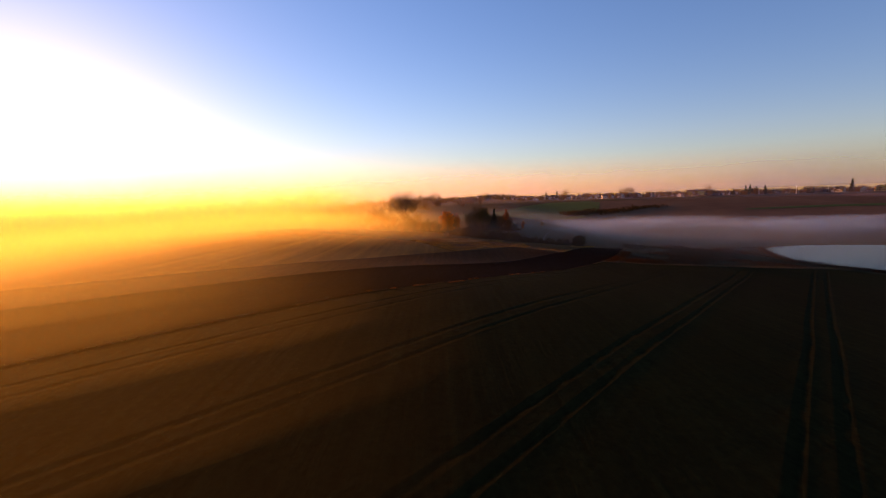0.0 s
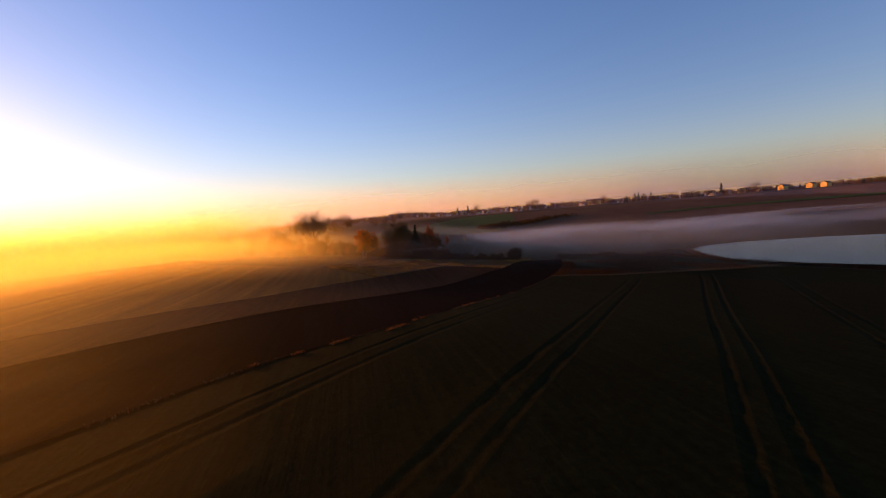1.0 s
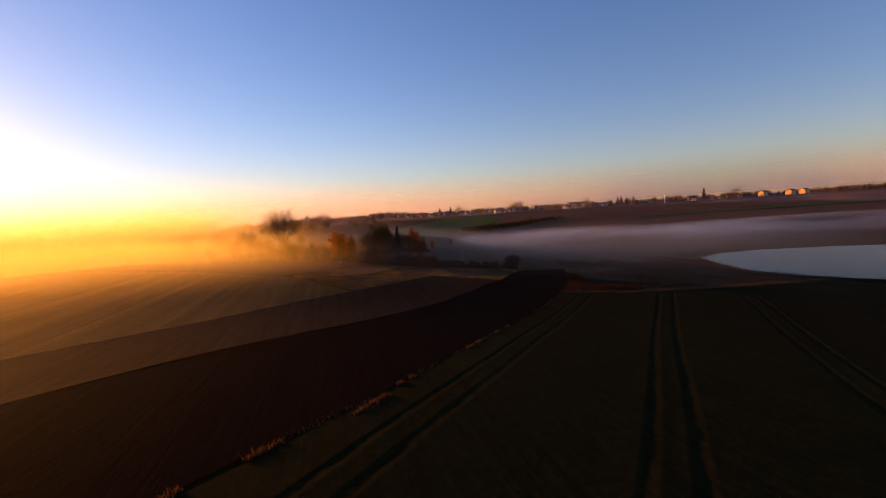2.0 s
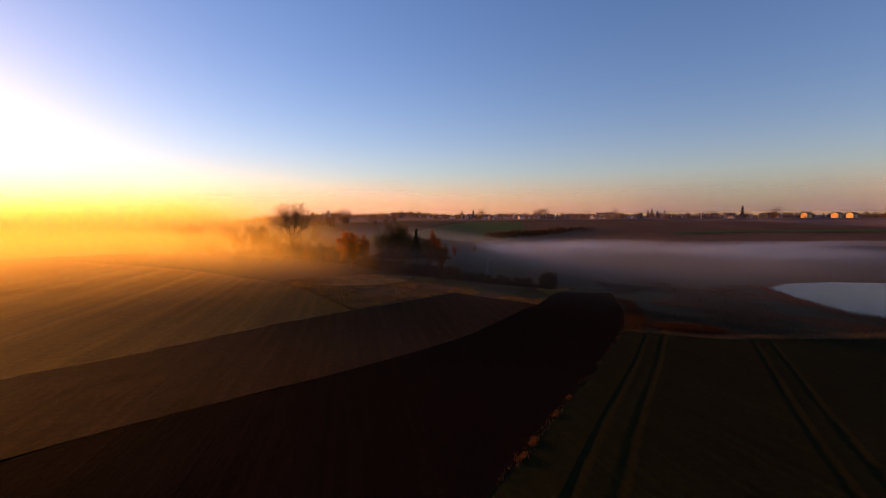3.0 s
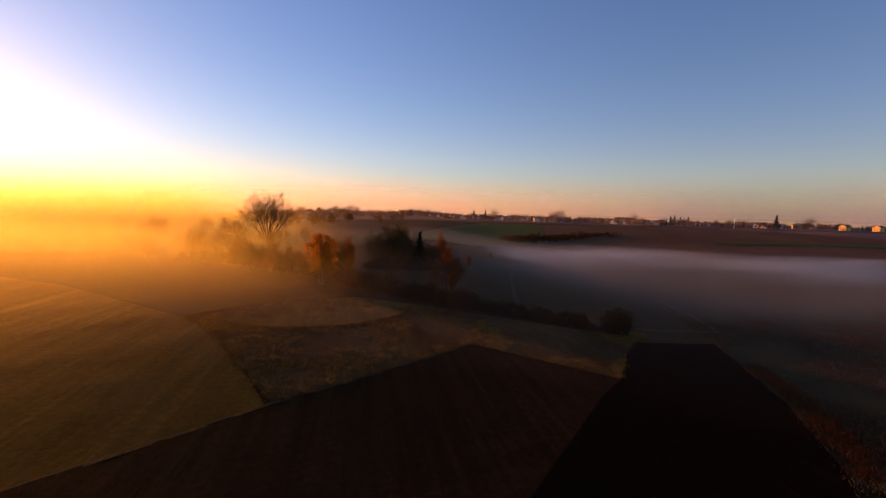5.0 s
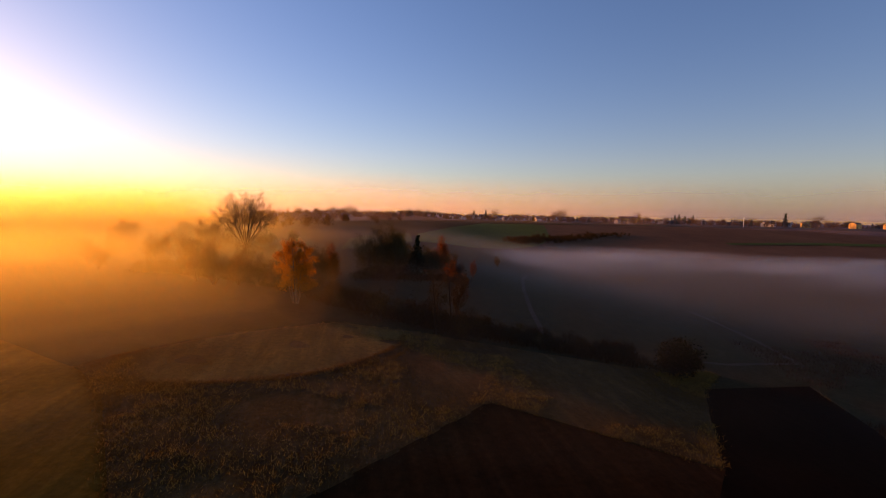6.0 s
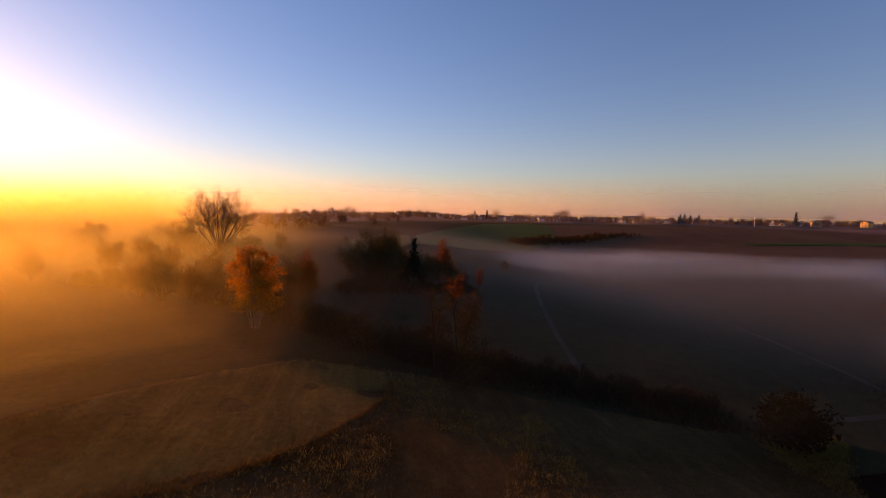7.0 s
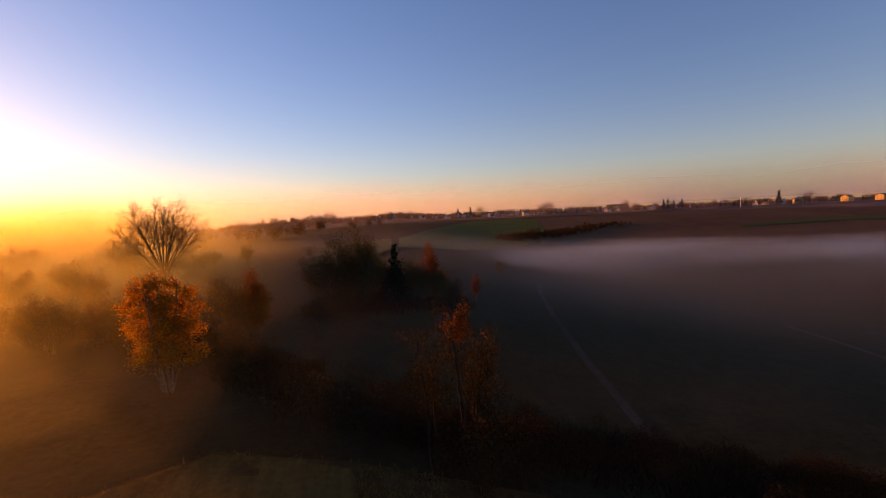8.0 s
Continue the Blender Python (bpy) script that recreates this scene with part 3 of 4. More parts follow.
# copse in the middle distance; the first of each kind stands here
set_at(wood_a, 24.2, 190, 20, 0.52, 1.1)
set_at(wood_b, 16.4, 191, 70, 0.92, 1.15)
set_at(fir, 21.4, 188.6, 0, 0.98, 0.94)
set_at(wood_c, 26.6, 189.6, 10, 0.84, 1.08)
set_at(wood_d, 13.0, 188, 0, 1.0, 1.12)
set_at(wood_e, -33.0, 201, 0, 0.66)
for ob, x, y, turn, s in ((wood_d, 17.2, 188.5, 80, 1.05), (wood_b, 23.6, 188.6, 140, 0.62), (wood_d, 25.2, 187.6, 20, 0.6), (wood_b, 28.0, 188.4, 250, 0.5), (wood_d, 11.8, 191, 190, 0.85), (wood_a, 28.4, 190, 200, 0.5), (wood_b, 19.6, 192, 10, 0.62), (wood_c, 33.6, 189, 60, 0.42), (wood_a, 14.8, 190, 120, 0.85),
                          (wood_c, 5.0, 173.5, 30, 0.80), (wood_d, 2.6, 172, 30, 0.80), (wood_b, 3.8, 175.5, 60, 0.6), (wood_a, -4.0, 173, 100, 0.42), (wood_b, -6.5, 173.5, 10, 0.5), (wood_a, -9.5, 174, 50, 0.52), (wood_b, -13.0, 173.5, 170, 0.56), (wood_a, -16.5, 176, 20, 0.5),
                          (wood_d, 49.5, 222, 60, 0.35), (wood_b, -14, 196, 0, 0.5), (wood_e, -36, 240, 0, 0.95), (wood_e, -32, 238, 70, 0.75), (wood_d, -48, 205, 90, 0.6),
                          (wood_d, -38, 190, 20, 0.45), (wood_a, -22, 200, 50, 0.6), (wood_b, -27, 203, 150, 0.65), (wood_a, -66, 232, 50, 0.6),
                          (wood_d, -75, 240, 80, 0.7), (wood_b, -84, 236, 10, 0.6), (wood_a, -95, 250, 0, 1.0), (wood_e, -62, 250, 30, 1.0), (wood_d, -50, 262, 0, 1.0),
                          (wood_a, -42, 258, 120, 0.9), (wood_b, -110, 245, 20, 0.9), (wood_d, -125, 262, 40, 1.0), (wood_a, -140, 255, 90, 1.0), (wood_b, -160, 270, 70, 1.1),
                          (wood_a, -70, 262, 10, 0.9), (wood_b, -58, 286, 60, 0.9), (wood_d, -80, 290, 80, 1.0), (wood_e, -98, 300, 0, 0.9), (wood_a, -120, 305, 0, 1.0), (wood_d, -140, 320, 0, 1.0), (wood_b, -44, 300, 20, 0.8),
                          (wood_d, -30, 262, 20, 0.7), (wood_a, -15, 270, 20, 0.6), (wood_d, -105, 268, 50, 0.9), (wood_a, -150, 345, 10, 1.0), (wood_b, -170, 350, 40, 1.0), (wood_d, -55, 236, 10, 0.8)):
    copy_at(ob, x, y, turn, s)

# scrub along the ditch
shrub_a = plant("shrub", 41, [(0, 0, 0.1, 0.1, 2.2, 0.04), (0.3, 0, 0.4, 0, 2.0, 0.035), (-0.3, 0.1, -0.4, 0.1, 2.0, 0.035), (0, 0.3, 0, 0.5, 1.9, 0.03), (0.1, -0.3, 0.1, -0.5, 1.9, 0.03)], SHRUB, M_TWIG, M_SCRUB, 1500, 0.085, 0.22)
shrub_b = plant("shrub", 42, [(0, 0, -0.1, 0.1, 2.4, 0.04), (0.3, 0.2, 0.3, 0, 2.2, 0.035), (-0.3, 0.1, -0.3, 0.1, 2.2, 0.035), (0.1, 0.3, 0, 0.4, 2.0, 0.03)], SHRUB, M_TWIG, M_DULLSCRUB, 1200, 0.08, 0.22)
shrub_c = plant("shrub", 43, [(0, 0, 0, 0.1, 2.3, 0.04), (0.3, 0, 0.5, 0, 1.9, 0.035), (-0.3, 0.1, -0.5, 0.1, 1.9, 0.035), (0, -0.3, 0.1, -0.4, 2.0, 0.03)], SHRUB, M_TWIG, M_SCRUB, 700, 0.08, 0.22)
for ob, label in ((shrub_a, "brown tangled shrub beside the ditch"), (shrub_b, "olive shrub with thin leaves beside the ditch"), (shrub_c, "bare dark thorny shrub beside the ditch")):
    tagged(ob, label, "shrub", "scrub along the ditch")
DITCH = [(-30, 186), (-16, 182), (-6, 175), (2.5, 168), (8, 160), (13, 154.5), (19, 150), (26, 145.8), (33, 141.0), (38.5, 137.5)]
set_at(shrub_a, 9, 157, 0, 1.2)
set_at(shrub_b, 12.4, 152.6, 0, 1.3)
set_at(shrub_c, 16, 151.5, 0, 1.2)
rng = random.Random(77)
for i, p in enumerate(resample(DITCH, 62)):
    for k in range(2):
        ob = rng.choice((shrub_a, shrub_a, shrub_b, shrub_c, shrub_c))
        s = rng.uniform(0.5, 0.95) * (0.75 if p.x > 24 else 1.0)
        copy_at(ob, p.x + rng.gauss(0, 0.9), p.y + rng.uniform(0.2, 5.5) - k, rng.uniform(0, 360), s)

# undergrowth round the feet of the copse and along the misty hedge behind
for x0, x1, y0, y1, n, big_s in ((10, 31, 185.5, 190, 26, 0.9), (18, 23.5, 144.8, 149, 12, 1.0), (-14, 4, 183, 196, 14, 1.2), (-100, -20, 226, 262, 44, 2.0)):
    for _ in range(n):
        copy_at(rng.choice((shrub_a, shrub_b, shrub_c)), rng.uniform(x0, x1), rng.uniform(y0, y1), rng.uniform(0, 360), big_s * rng.uniform(0.6, 1.15), label="dense shrub under the trees of the valley")
# ---- the village ----
def box(V, F, x0, x1, y0, y1, z0, z1):
    i = len(V)
    V.extend([(x, y, z) for z in (z0, z1) for x, y in ((x0, y0), (x1, y0), (x1, y1), (x0, y1))])
    F.extend([(i, i + 3, i + 2, i + 1), (i + 4, i + 5, i + 6, i + 7)] + [(i + a, i + (a + 1) % 4, i + 4 + (a + 1) % 4, i + 4 + a) for a in range(4)])


def block(name, x0, x1, y0, y1, z0, z1, mat, parent, label=""):
    V, F = [], []
    box(V, F, x0, x1, y0, y1, z0, z1)
    ob = mesh_object(name, V, F, mat, parent, smooth=False)
    return tagged(ob, label) if label else ob


def window(parent, x, y, z, w, h, facing):
    """facing: -1 the wall towards -y, 1 towards +y, 2 towards +x, -2 towards -x."""
    if abs(facing) == 1:
        f = block("window", x - w / 2, x + w / 2, min(y, y + 0.06 * facing), max(y, y + 0.06 * facing), z, z + h, M_FRAME, parent)
        for k in (-1, 1):
            block("pane", x + k * w * 0.24 - w * 0.19, x + k * w * 0.24 + w * 0.19, min(y, y + 0.09 * facing), max(y, y + 0.09 * facing), z + 0.1, z + h - 0.1, M_GLASS, f)
    else:
        s = facing // 2
        f = block("window", min(x, x + 0.06 * s), max(x, x + 0.06 * s), y - w / 2, y + w / 2, z, z + h, M_FRAME, parent)
        block("pane", min(x, x + 0.09 * s), max(x, x + 0.09 * s), y - w * 0.4, y + w * 0.4, z + 0.1, z + h - 0.1, M_GLASS, f)


def house(w, d, h, rise, wall, roof, storeys, chimney=True):
    """A gabled house with its base at the origin, ridge along x."""
    root = new("house")
    V = [(-w / 2, -d / 2, -1.5), (w / 2, -d / 2, -1.5), (w / 2, d / 2, -1.5), (-w / 2, d / 2, -1.5), (-w / 2, -d / 2, h), (w / 2, -d / 2, h), (w / 2, d / 2, h), (-w / 2, d / 2, h), (-w / 2, 0, h + rise), (w / 2, 0, h + rise)]
    F = [(0, 1, 5, 4), (2, 3, 7, 6), (1, 2, 6, 9, 5), (3, 0, 4, 8, 7), (0, 3, 2, 1)]
    mesh_object("wall", V, F, wall, root, smooth=False)
    o, th, k = 0.45, 0.18, rise / (d / 2)
    V, F = [], []
    for s in (-1, 1):
        i = len(V)
        y1, z1 = s * (d / 2 + o), h - o * k
        for x in (-w / 2 - o, w / 2 + o):
            V.extend([(x, 0, h + rise + 0.02), (x, y1, z1 + 0.02), (x, y1, z1 + th + 0.02), (x, 0, h + rise + th + 0.02)])
        F.extend([(i, i + 1, i + 5, i + 4), (i + 3, i + 7, i + 6, i + 2), (i + 1, i + 2, i + 6, i + 5), (i, i + 3, i + 2, i + 1), (i + 4, i + 5, i + 6, i + 7)])
    r = mesh_object("roof", V, F, roof, root, smooth=False)
    if chimney:
        block("chimney", w * 0.2, w * 0.2 + 0.6, d * 0.1, d * 0.1 + 0.6, h + rise * 0.4, h + rise + 0.8, M_WALL_G, r)
    n = max(2, int(w / 3.2))
    for fl in range(storeys):
        z = 0.9 + fl * 2.8
        if z + 1.3 > h:
            break
        for f in (-1, 1):
            for i in range(n):
                if fl == 0 and i == 0:
                    continue
                window(root, -w / 2 + w * (i + 0.5) / n, f * d / 2, z, 1.3, 1.25, f)
        for s in (-1, 1):
            for y in (-d * 0.22, d * 0.22):
                window(root, s * w / 2, y, z, 1.2, 1.25, 2 * s)
    for f in (-1, 1):
        block("door", -w / 2 + w * 0.5 / n - 0.5, -w / 2 + w * 0.5 / n + 0.5, min(f * d / 2, f * (d / 2 + 0.06)), max(f * d / 2, f * (d / 2 + 0.06)), 0, 2.1, M_ROOF_D, root)
    return root


house_y = house(8.6, 8.0, 5.2, 1.9, M_WALL_Y, M_ROOF_D, 2)
house_w = house(10.5, 8.0, 4.4, 3.4, M_WALL_W, M_ROOF_D, 1)
house_r = house(11.0, 8.0, 4.2, 3.2, M_WALL_W, M_ROOF_R, 1)
house_g = house(9.0, 8.0, 4.6, 3.6, M_WALL_G, M_ROOF_D, 1)
house_l = house(26.0, 11.0, 6.2, 2.6, M_WALL_Y, M_ROOF_R, 2, False)
for ob, label in ((house_y, "yellow rendered two-storey house with a low dark roof"), (house_w, "white house with a steep dark roof"), (house_r, "white house with a red tiled roof"),
                  (house_g, "grey house with a steep dark roof"), (house_l, "long pale yellow building with a red roof")):
    tagged(ob, label, "house", "houses of the village")


def seat(ob, x, y, turn, first, s=1.0):
    if first:
        ob.matrix_basis = Matrix.Translation((x, y, ground_z(x, y))) @ Matrix.Rotation(radians(turn), 4, "Z") @ Matrix.Diagonal((s, s, s, 1))
    else:
        copy_at(ob, x, y, turn, s)


EYE_X, EYE_Y = 6.35, 77.9


def bearing(deg, dist):
    """A place by its bearing from the middle of the fields."""
    a = radians(deg)
    return EYE_X + math.sin(a) * dist, EYE_Y + math.cos(a) * dist


used = set()
rng = random.Random(61)
HOUSES = [("y", 52.6, 490, 4), ("y", 54.9, 500, 8), ("y", 56.0, 510, 2), ("w", 47.9, 540, 40), ("y", 49.0, 545, 60), ("w", 45.8, 540, 10), ("g", 50.2, 560, 80),
          ("l", 32.7, 580, 150), ("r", 35.2, 590, 140), ("r", 36.5, 600, 30), ("w", 39.0, 600, 70), ("w", 30.9, 580, 20), ("w", 29.8, 585, 100), ("g", 28.4, 560, 10), ("w", 26.3, 560, 40),
          ("w", 17.5, 470, 150), ("r", 18.2, 480, 30), ("g", 19.0, 500, 60), ("w", 19.9, 480, 160), ("r", 20.6, 495, 20), ("g", 21.4, 490, 90), ("w", 22.3, 480, 10), ("g", 23.1, 500, 50), ("w", 24.2, 520, 120),
          ("w", 12.4, 560, 20), ("w", 13.4, 575, 80), ("g", 14.6, 560, 40), ("r", 11.3, 600, 10), ("g", 9.8, 610, 70), ("w", 8.6, 600, 0), ("w", 5.0, 640, 30), ("g", 6.4, 630, 100)]
KINDS = {"y": house_y, "w": house_w, "r": house_r, "g": house_g, "l": house_l}
for kind, deg, dist, turn in HOUSES:
    x, y = bearing(deg, dist * (1.5 if deg > 50 else 1.28))
    seat(KINDS[kind], x, y, turn, kind not in used, 1.0 if kind in "yl" else 0.78)
    used.add(kind)

for _ in range(18):
    x, y = bearing(rng.uniform(9, 47), rng.uniform(600, 800))
    copy_at(rng.choice((house_w, house_r, house_g, house_g)), x, y, rng.uniform(0, 180), rng.uniform(0.65, 0.85))

# church tower far on the skyline
tower = new("church_tower")
block("shaft", -3.2, 3.2, -3.2, 3.2, -2, 17, M_WALL_G, tower)
mesh_object("spire", [(-3.6, -3.6, 17), (3.6, -3.6, 17), (3.6, 3.6, 17), (-3.6, 3.6, 17), (0, 0, 25)], [(0, 1, 4), (1, 2, 4), (2, 3, 4), (3, 0, 4), (0, 3, 2, 1)], M_ROOF_D, tower, smooth=False)
for f in (-1, 1):
    block("louvre", -0.8, 0.8, min(f * 3.2, f * 3.3), max(f * 3.2, f * 3.3), 12, 15, M_ROOF_D, tower)
tx, ty = bearing(-3.1, 900)
tower.matrix_basis = Matrix.Translation((tx, ty, ground_z(tx, ty) - 3)) @ Matrix.Diagonal((0.75, 0.75, 0.75, 1))
tagged(tower, "grey church tower with a pointed spire", "church tower")

# white mast at the field edge
mast = new("mast")
V, F = [], []
tube(V, F, [Vector((0, 0, -0.5)), Vector((0, 0, 5)), Vector((0, 0, 9))], [0.28, 0.22, 0.16], 8)
mesh_object("pole", V, F, M_FRAME, mast)
block("crossarm", -1.2, 1.2, -0.12, 0.12, 8.2, 8.5, M_FRAME, mast)
mx, my = bearing(43.6, 520)
mast.matrix_basis = Matrix.Translation((mx, my, ground_z(mx, my)))
tagged(mast, "white pole with a crossarm at the field edge", "pole")

# far trees: a short trunk and a ragged crown of coarse leaf clumps each, too many and too small to be told apart
def far_tree(rng, V, F, x, y, h, slim):
    z = ground_z(x, y)
    tube(V, F, [Vector((x, y, z - 0.5)), Vector((x, y, z + h * 0.3)), Vector((x + rng.gauss(0, 0.2), y, z + h * 0.75))], [h * 0.03, h * 0.022, h * 0.008], 4)
    w = h * (0.16 if slim else rng.uniform(0.30, 0.42))
    lobes = [(Vector((x + rng.gauss(0, w * 0.5), y + rng.gauss(0, w * 0.5), z + h * rng.uniform(0.16, 0.85))), w * rng.uniform(0.3, 0.6)) for _ in range(9 if h < 10 else 22)]
    for _ in range(260 if h < 10 else 520):
        if slim:
            f = rng.random() ** 0.7
            a = rng.uniform(0, 6.28)
            c, r = Vector((x + math.cos(a) * w * f, y + math.sin(a) * w * f, z + h * (1.0 - 0.9 * f))), h * 0.03
        else:
            c, r = rng.choice(lobes)
        leaves(rng, V, F, [c], 1, h * 0.06 if h < 10 else 0.6, r * 0.9)


def far_wood(name, places, mat, label, seed):
    r = random.Random(seed)
    V, F = [], []
    for x, y, h, slim in places:
        far_tree(r, V, F, x, y, h, slim)
    tagged(mesh_object(name, V, F, mat, smooth=False), label, "trees", kind="stuff")


rng = random.Random(5)
brown, dark, olive, firs = [], [], [], []
for i in range(820):
    deg = rng.uniform(2, 62)
    dist = rng.uniform(585, 860) if deg < 50 else rng.uniform(780, 900)
    x, y = bearing(deg, dist)
    k = rng.random()
    (brown if k < 0.5 else dark if k < 0.75 else olive if k < 0.85 else firs).append((x, y, rng.uniform(3.5, 8.5), k >= 0.85))
for i in range(420):
    x, y = bearing(rng.uniform(-13, 6), rng.uniform(700, 930))
    brown.append((x, y, rng.uniform(2.2, 5.0), False))
for deg, dist, h, slim in ((24.9, 690, 17, 0), (25.4, 695, 16, 0), (24.4, 700, 13, 0), (-1.0, 880, 17, 0), (-1.5, 880, 13, 0), (-0.5, 885, 13, 0), (47.3, 640, 16, 1), (50.0, 780, 15, 0), (37.6, 760, 13, 1), (38.0, 760, 14, 1),
                           (38.6, 765, 12, 1), (39.4, 770, 13, 1), (33.9, 790, 16, 0), (15.9, 700, 14, 1), (16.9, 700, 15, 0), (14.4, 720, 13, 1)):
    x, y = bearing(deg, dist)
    (firs if slim else brown).append((x, y, h, bool(slim)))
far_wood("village_trees", brown, M_BROWNLEAF, "brown bare-crowned trees among the far houses", 1)
far_wood("village_trees", dark, M_DARKLEAF, "dark trees among the far houses", 2)
far_wood("village_trees", olive, M_YELLEAF, "yellowing trees among the far houses", 3)
far_wood("village_firs", firs, M_NEEDLE, "dark narrow firs among the far houses", 4)
# dark wood in the side valley beyond the mist
far_wood("valley_wood", [(98 + 78 * f + rng.gauss(0, 4), 338 + 26 * f + rng.gauss(0, 5), rng.uniform(1.6, 3.4) * (1.1 - 0.4 * f), False) for f in [rng.random() ** 1.4 for _ in range(300)]], M_DULLSCRUB, "dark scrubby wood on the far bank of the mist", 5)
# misty bands of woodland towards the sun
band = []
for i in range(520):
    x, y = bearing(rng.uniform(-50, 6), rng.choice((330, 410, 520, 640, 640, 800, 800)) + rng.gauss(0, 9))
    if x < -6 or y > 420:
        band.append((x, y, rng.uniform(3.5, 7.0) * (1.25 if y > 560 else 1.0), False))
far_wood("misty_woodland", band, M_BROWNLEAF, "bands of woodland dissolving in golden mist", 6)

# ---- morning mist ----
def mist_veil(y0, seed):
    """One of many low upright veils that make the flat bank of mist over the valley; it thickens away from the near bank."""
    nu, nz = 66, 8
    V, D = [], []
    for i in range(nu):
        x = 22 + 9.0 * i
        y = y0 + 5 * noise.noise((x * 0.012, seed, 0)) - 0.30 * (x - 80)
        g = ground_z(x, y)
        top = max(-1.1 + 0.9 * noise.noise((x * 0.010, y * 0.016, 2.0)), g + 1.7 * (1 - step(60, 130, x)) * (1 - step(205, 245, y)))
        near = 0.05 * step(135, 200, y + 0.30 * x) + 0.95 * step(165, 345, y + 0.30 * x)
        side = step(16, 62, x - 0.06 * (y - 200)) * (1 - step(520, 600, x))
        wisp = 0.72 + 0.85 * noise.noise((x * 0.014, y * 0.030, 9.0))
        deep = step(0.0, 1.8, top - g)   # thin where the land rises to it
        for j in range(nz):
            f = j / (nz - 1)
            V.append((x, y, g - 0.3 + max(0.6, top - g + 0.3) * f))
            D.append(max(0.0, min(1.0, near * wisp) * side * deep * (1 - step(0.45, 1.0, f))) * MIST)
    ob = mesh_object("mist_bank", V, grid_faces(nu, nz), M_MIST)
    ob.data.attributes.new("veil", "FLOAT", "POINT").data.foreach_set("value", D)
    return tagged(ob, "flat grey-lilac bank of mist over the valley", "mist", kind="stuff")


MIST = 0.29
for k in range(44):
    mist_veil(146 + 7.5 * k, 1.0 + 0.13 * k)


def grey_veil(y0, strength, seed):
    """One of the thin upright veils that make the grey mist on the meadows and in the scrub."""
    V, D = [], []
    nu, nz = 40, 16
    for i in range(nu):
        x = -30 + 5.4 * i
        y = y0 + 4 * noise.noise((x * 0.03, seed, 0)) - 0.25 * x
        g = ground_z(x, y)
        wisp = 0.75 + 0.5 * noise.noise((x * 0.02, y * 0.035, seed))
        side = step(-30, 15, x) * (0.55 + 0.45 * step(15, 60, x)) * (1 - step(130, 178, x)) * wisp
        side *= 0.75 + 0.25 * step(28, 60, x - 0.05 * (y - 180))
        side *= step(12, 46, x + (y - 112) * 0.9)   # clear over the sunlit meadow
        side *= 1 - 0.75 * math.exp(-((x - 18) / 16) ** 2 - ((y - 184) / 14) ** 2)   # thinner in the shelter of the copse
        for j in range(nz):
            f = j / (nz - 1)
            V.append((x, y, g - 0.4 + 8.5 * f))
            D.append(max(0.0, strength * side * step(0.05, 0.4, f) * (1 - step(0.35, 1.0, f))))
    ob = mesh_object("low_mist", V, grid_faces(nu, nz), M_LOWMIST)
    ob.data.attributes.new("veil", "FLOAT", "POINT").data.foreach_set("value", D)
    return tagged(ob, "thin grey mist lying on the meadows", "mist", kind="stuff")


for k in range(17):
    grey_veil(118 + 12 * k, 0.020 + 0.026 * min(1, k / 6), 31 + k)

def ground_haze(y0, seed):
    """One of the faint low veils of haze that lie over the fields, the ditch and the meadow."""
    V, D = [], []
    nu, nz = 60, 10
    for i in range(nu):
        x = -60 + 3.6 * i
        y = y0 + 3 * noise.noise((x * 0.03, seed, 0)) - 0.12 * x
        g = ground_z(x, y)
        wisp = 0.8 + 0.4 * noise.noise((x * 0.02, y * 0.03, seed))
        side = step(-58, -15, x) * (1 - 0.5 * step(20, 60, x)) * (1 - step(115, 150, x)) * wisp
        for j in range(nz):
            f = j / (nz - 1)
            V.append((x, y, g - 0.3 + 5.5 * f))
            D.append(max(0.0, HAZE * side * step(0.02, 0.3, f) * (1 - step(0.35, 1.0, f))))
    ob = mesh_object("ground_haze", V, grid_faces(nu, nz), M_DUSKMIST)
    ob.data.attributes.new("veil", "FLOAT", "POINT").data.foreach_set("value", D)
    return tagged(ob, "faint brownish haze lying over the fields and ditch", "mist", kind="stuff")


HAZE = 0.011
for k in range(9):
    ground_haze(122 + 8 * k, 91 + k)

SUNWARD = Vector((SUN_FROM.x, SUN_FROM.y, 0)).normalized()
BESIDE = Vector((SUNWARD.y, -SUNWARD.x, 0))


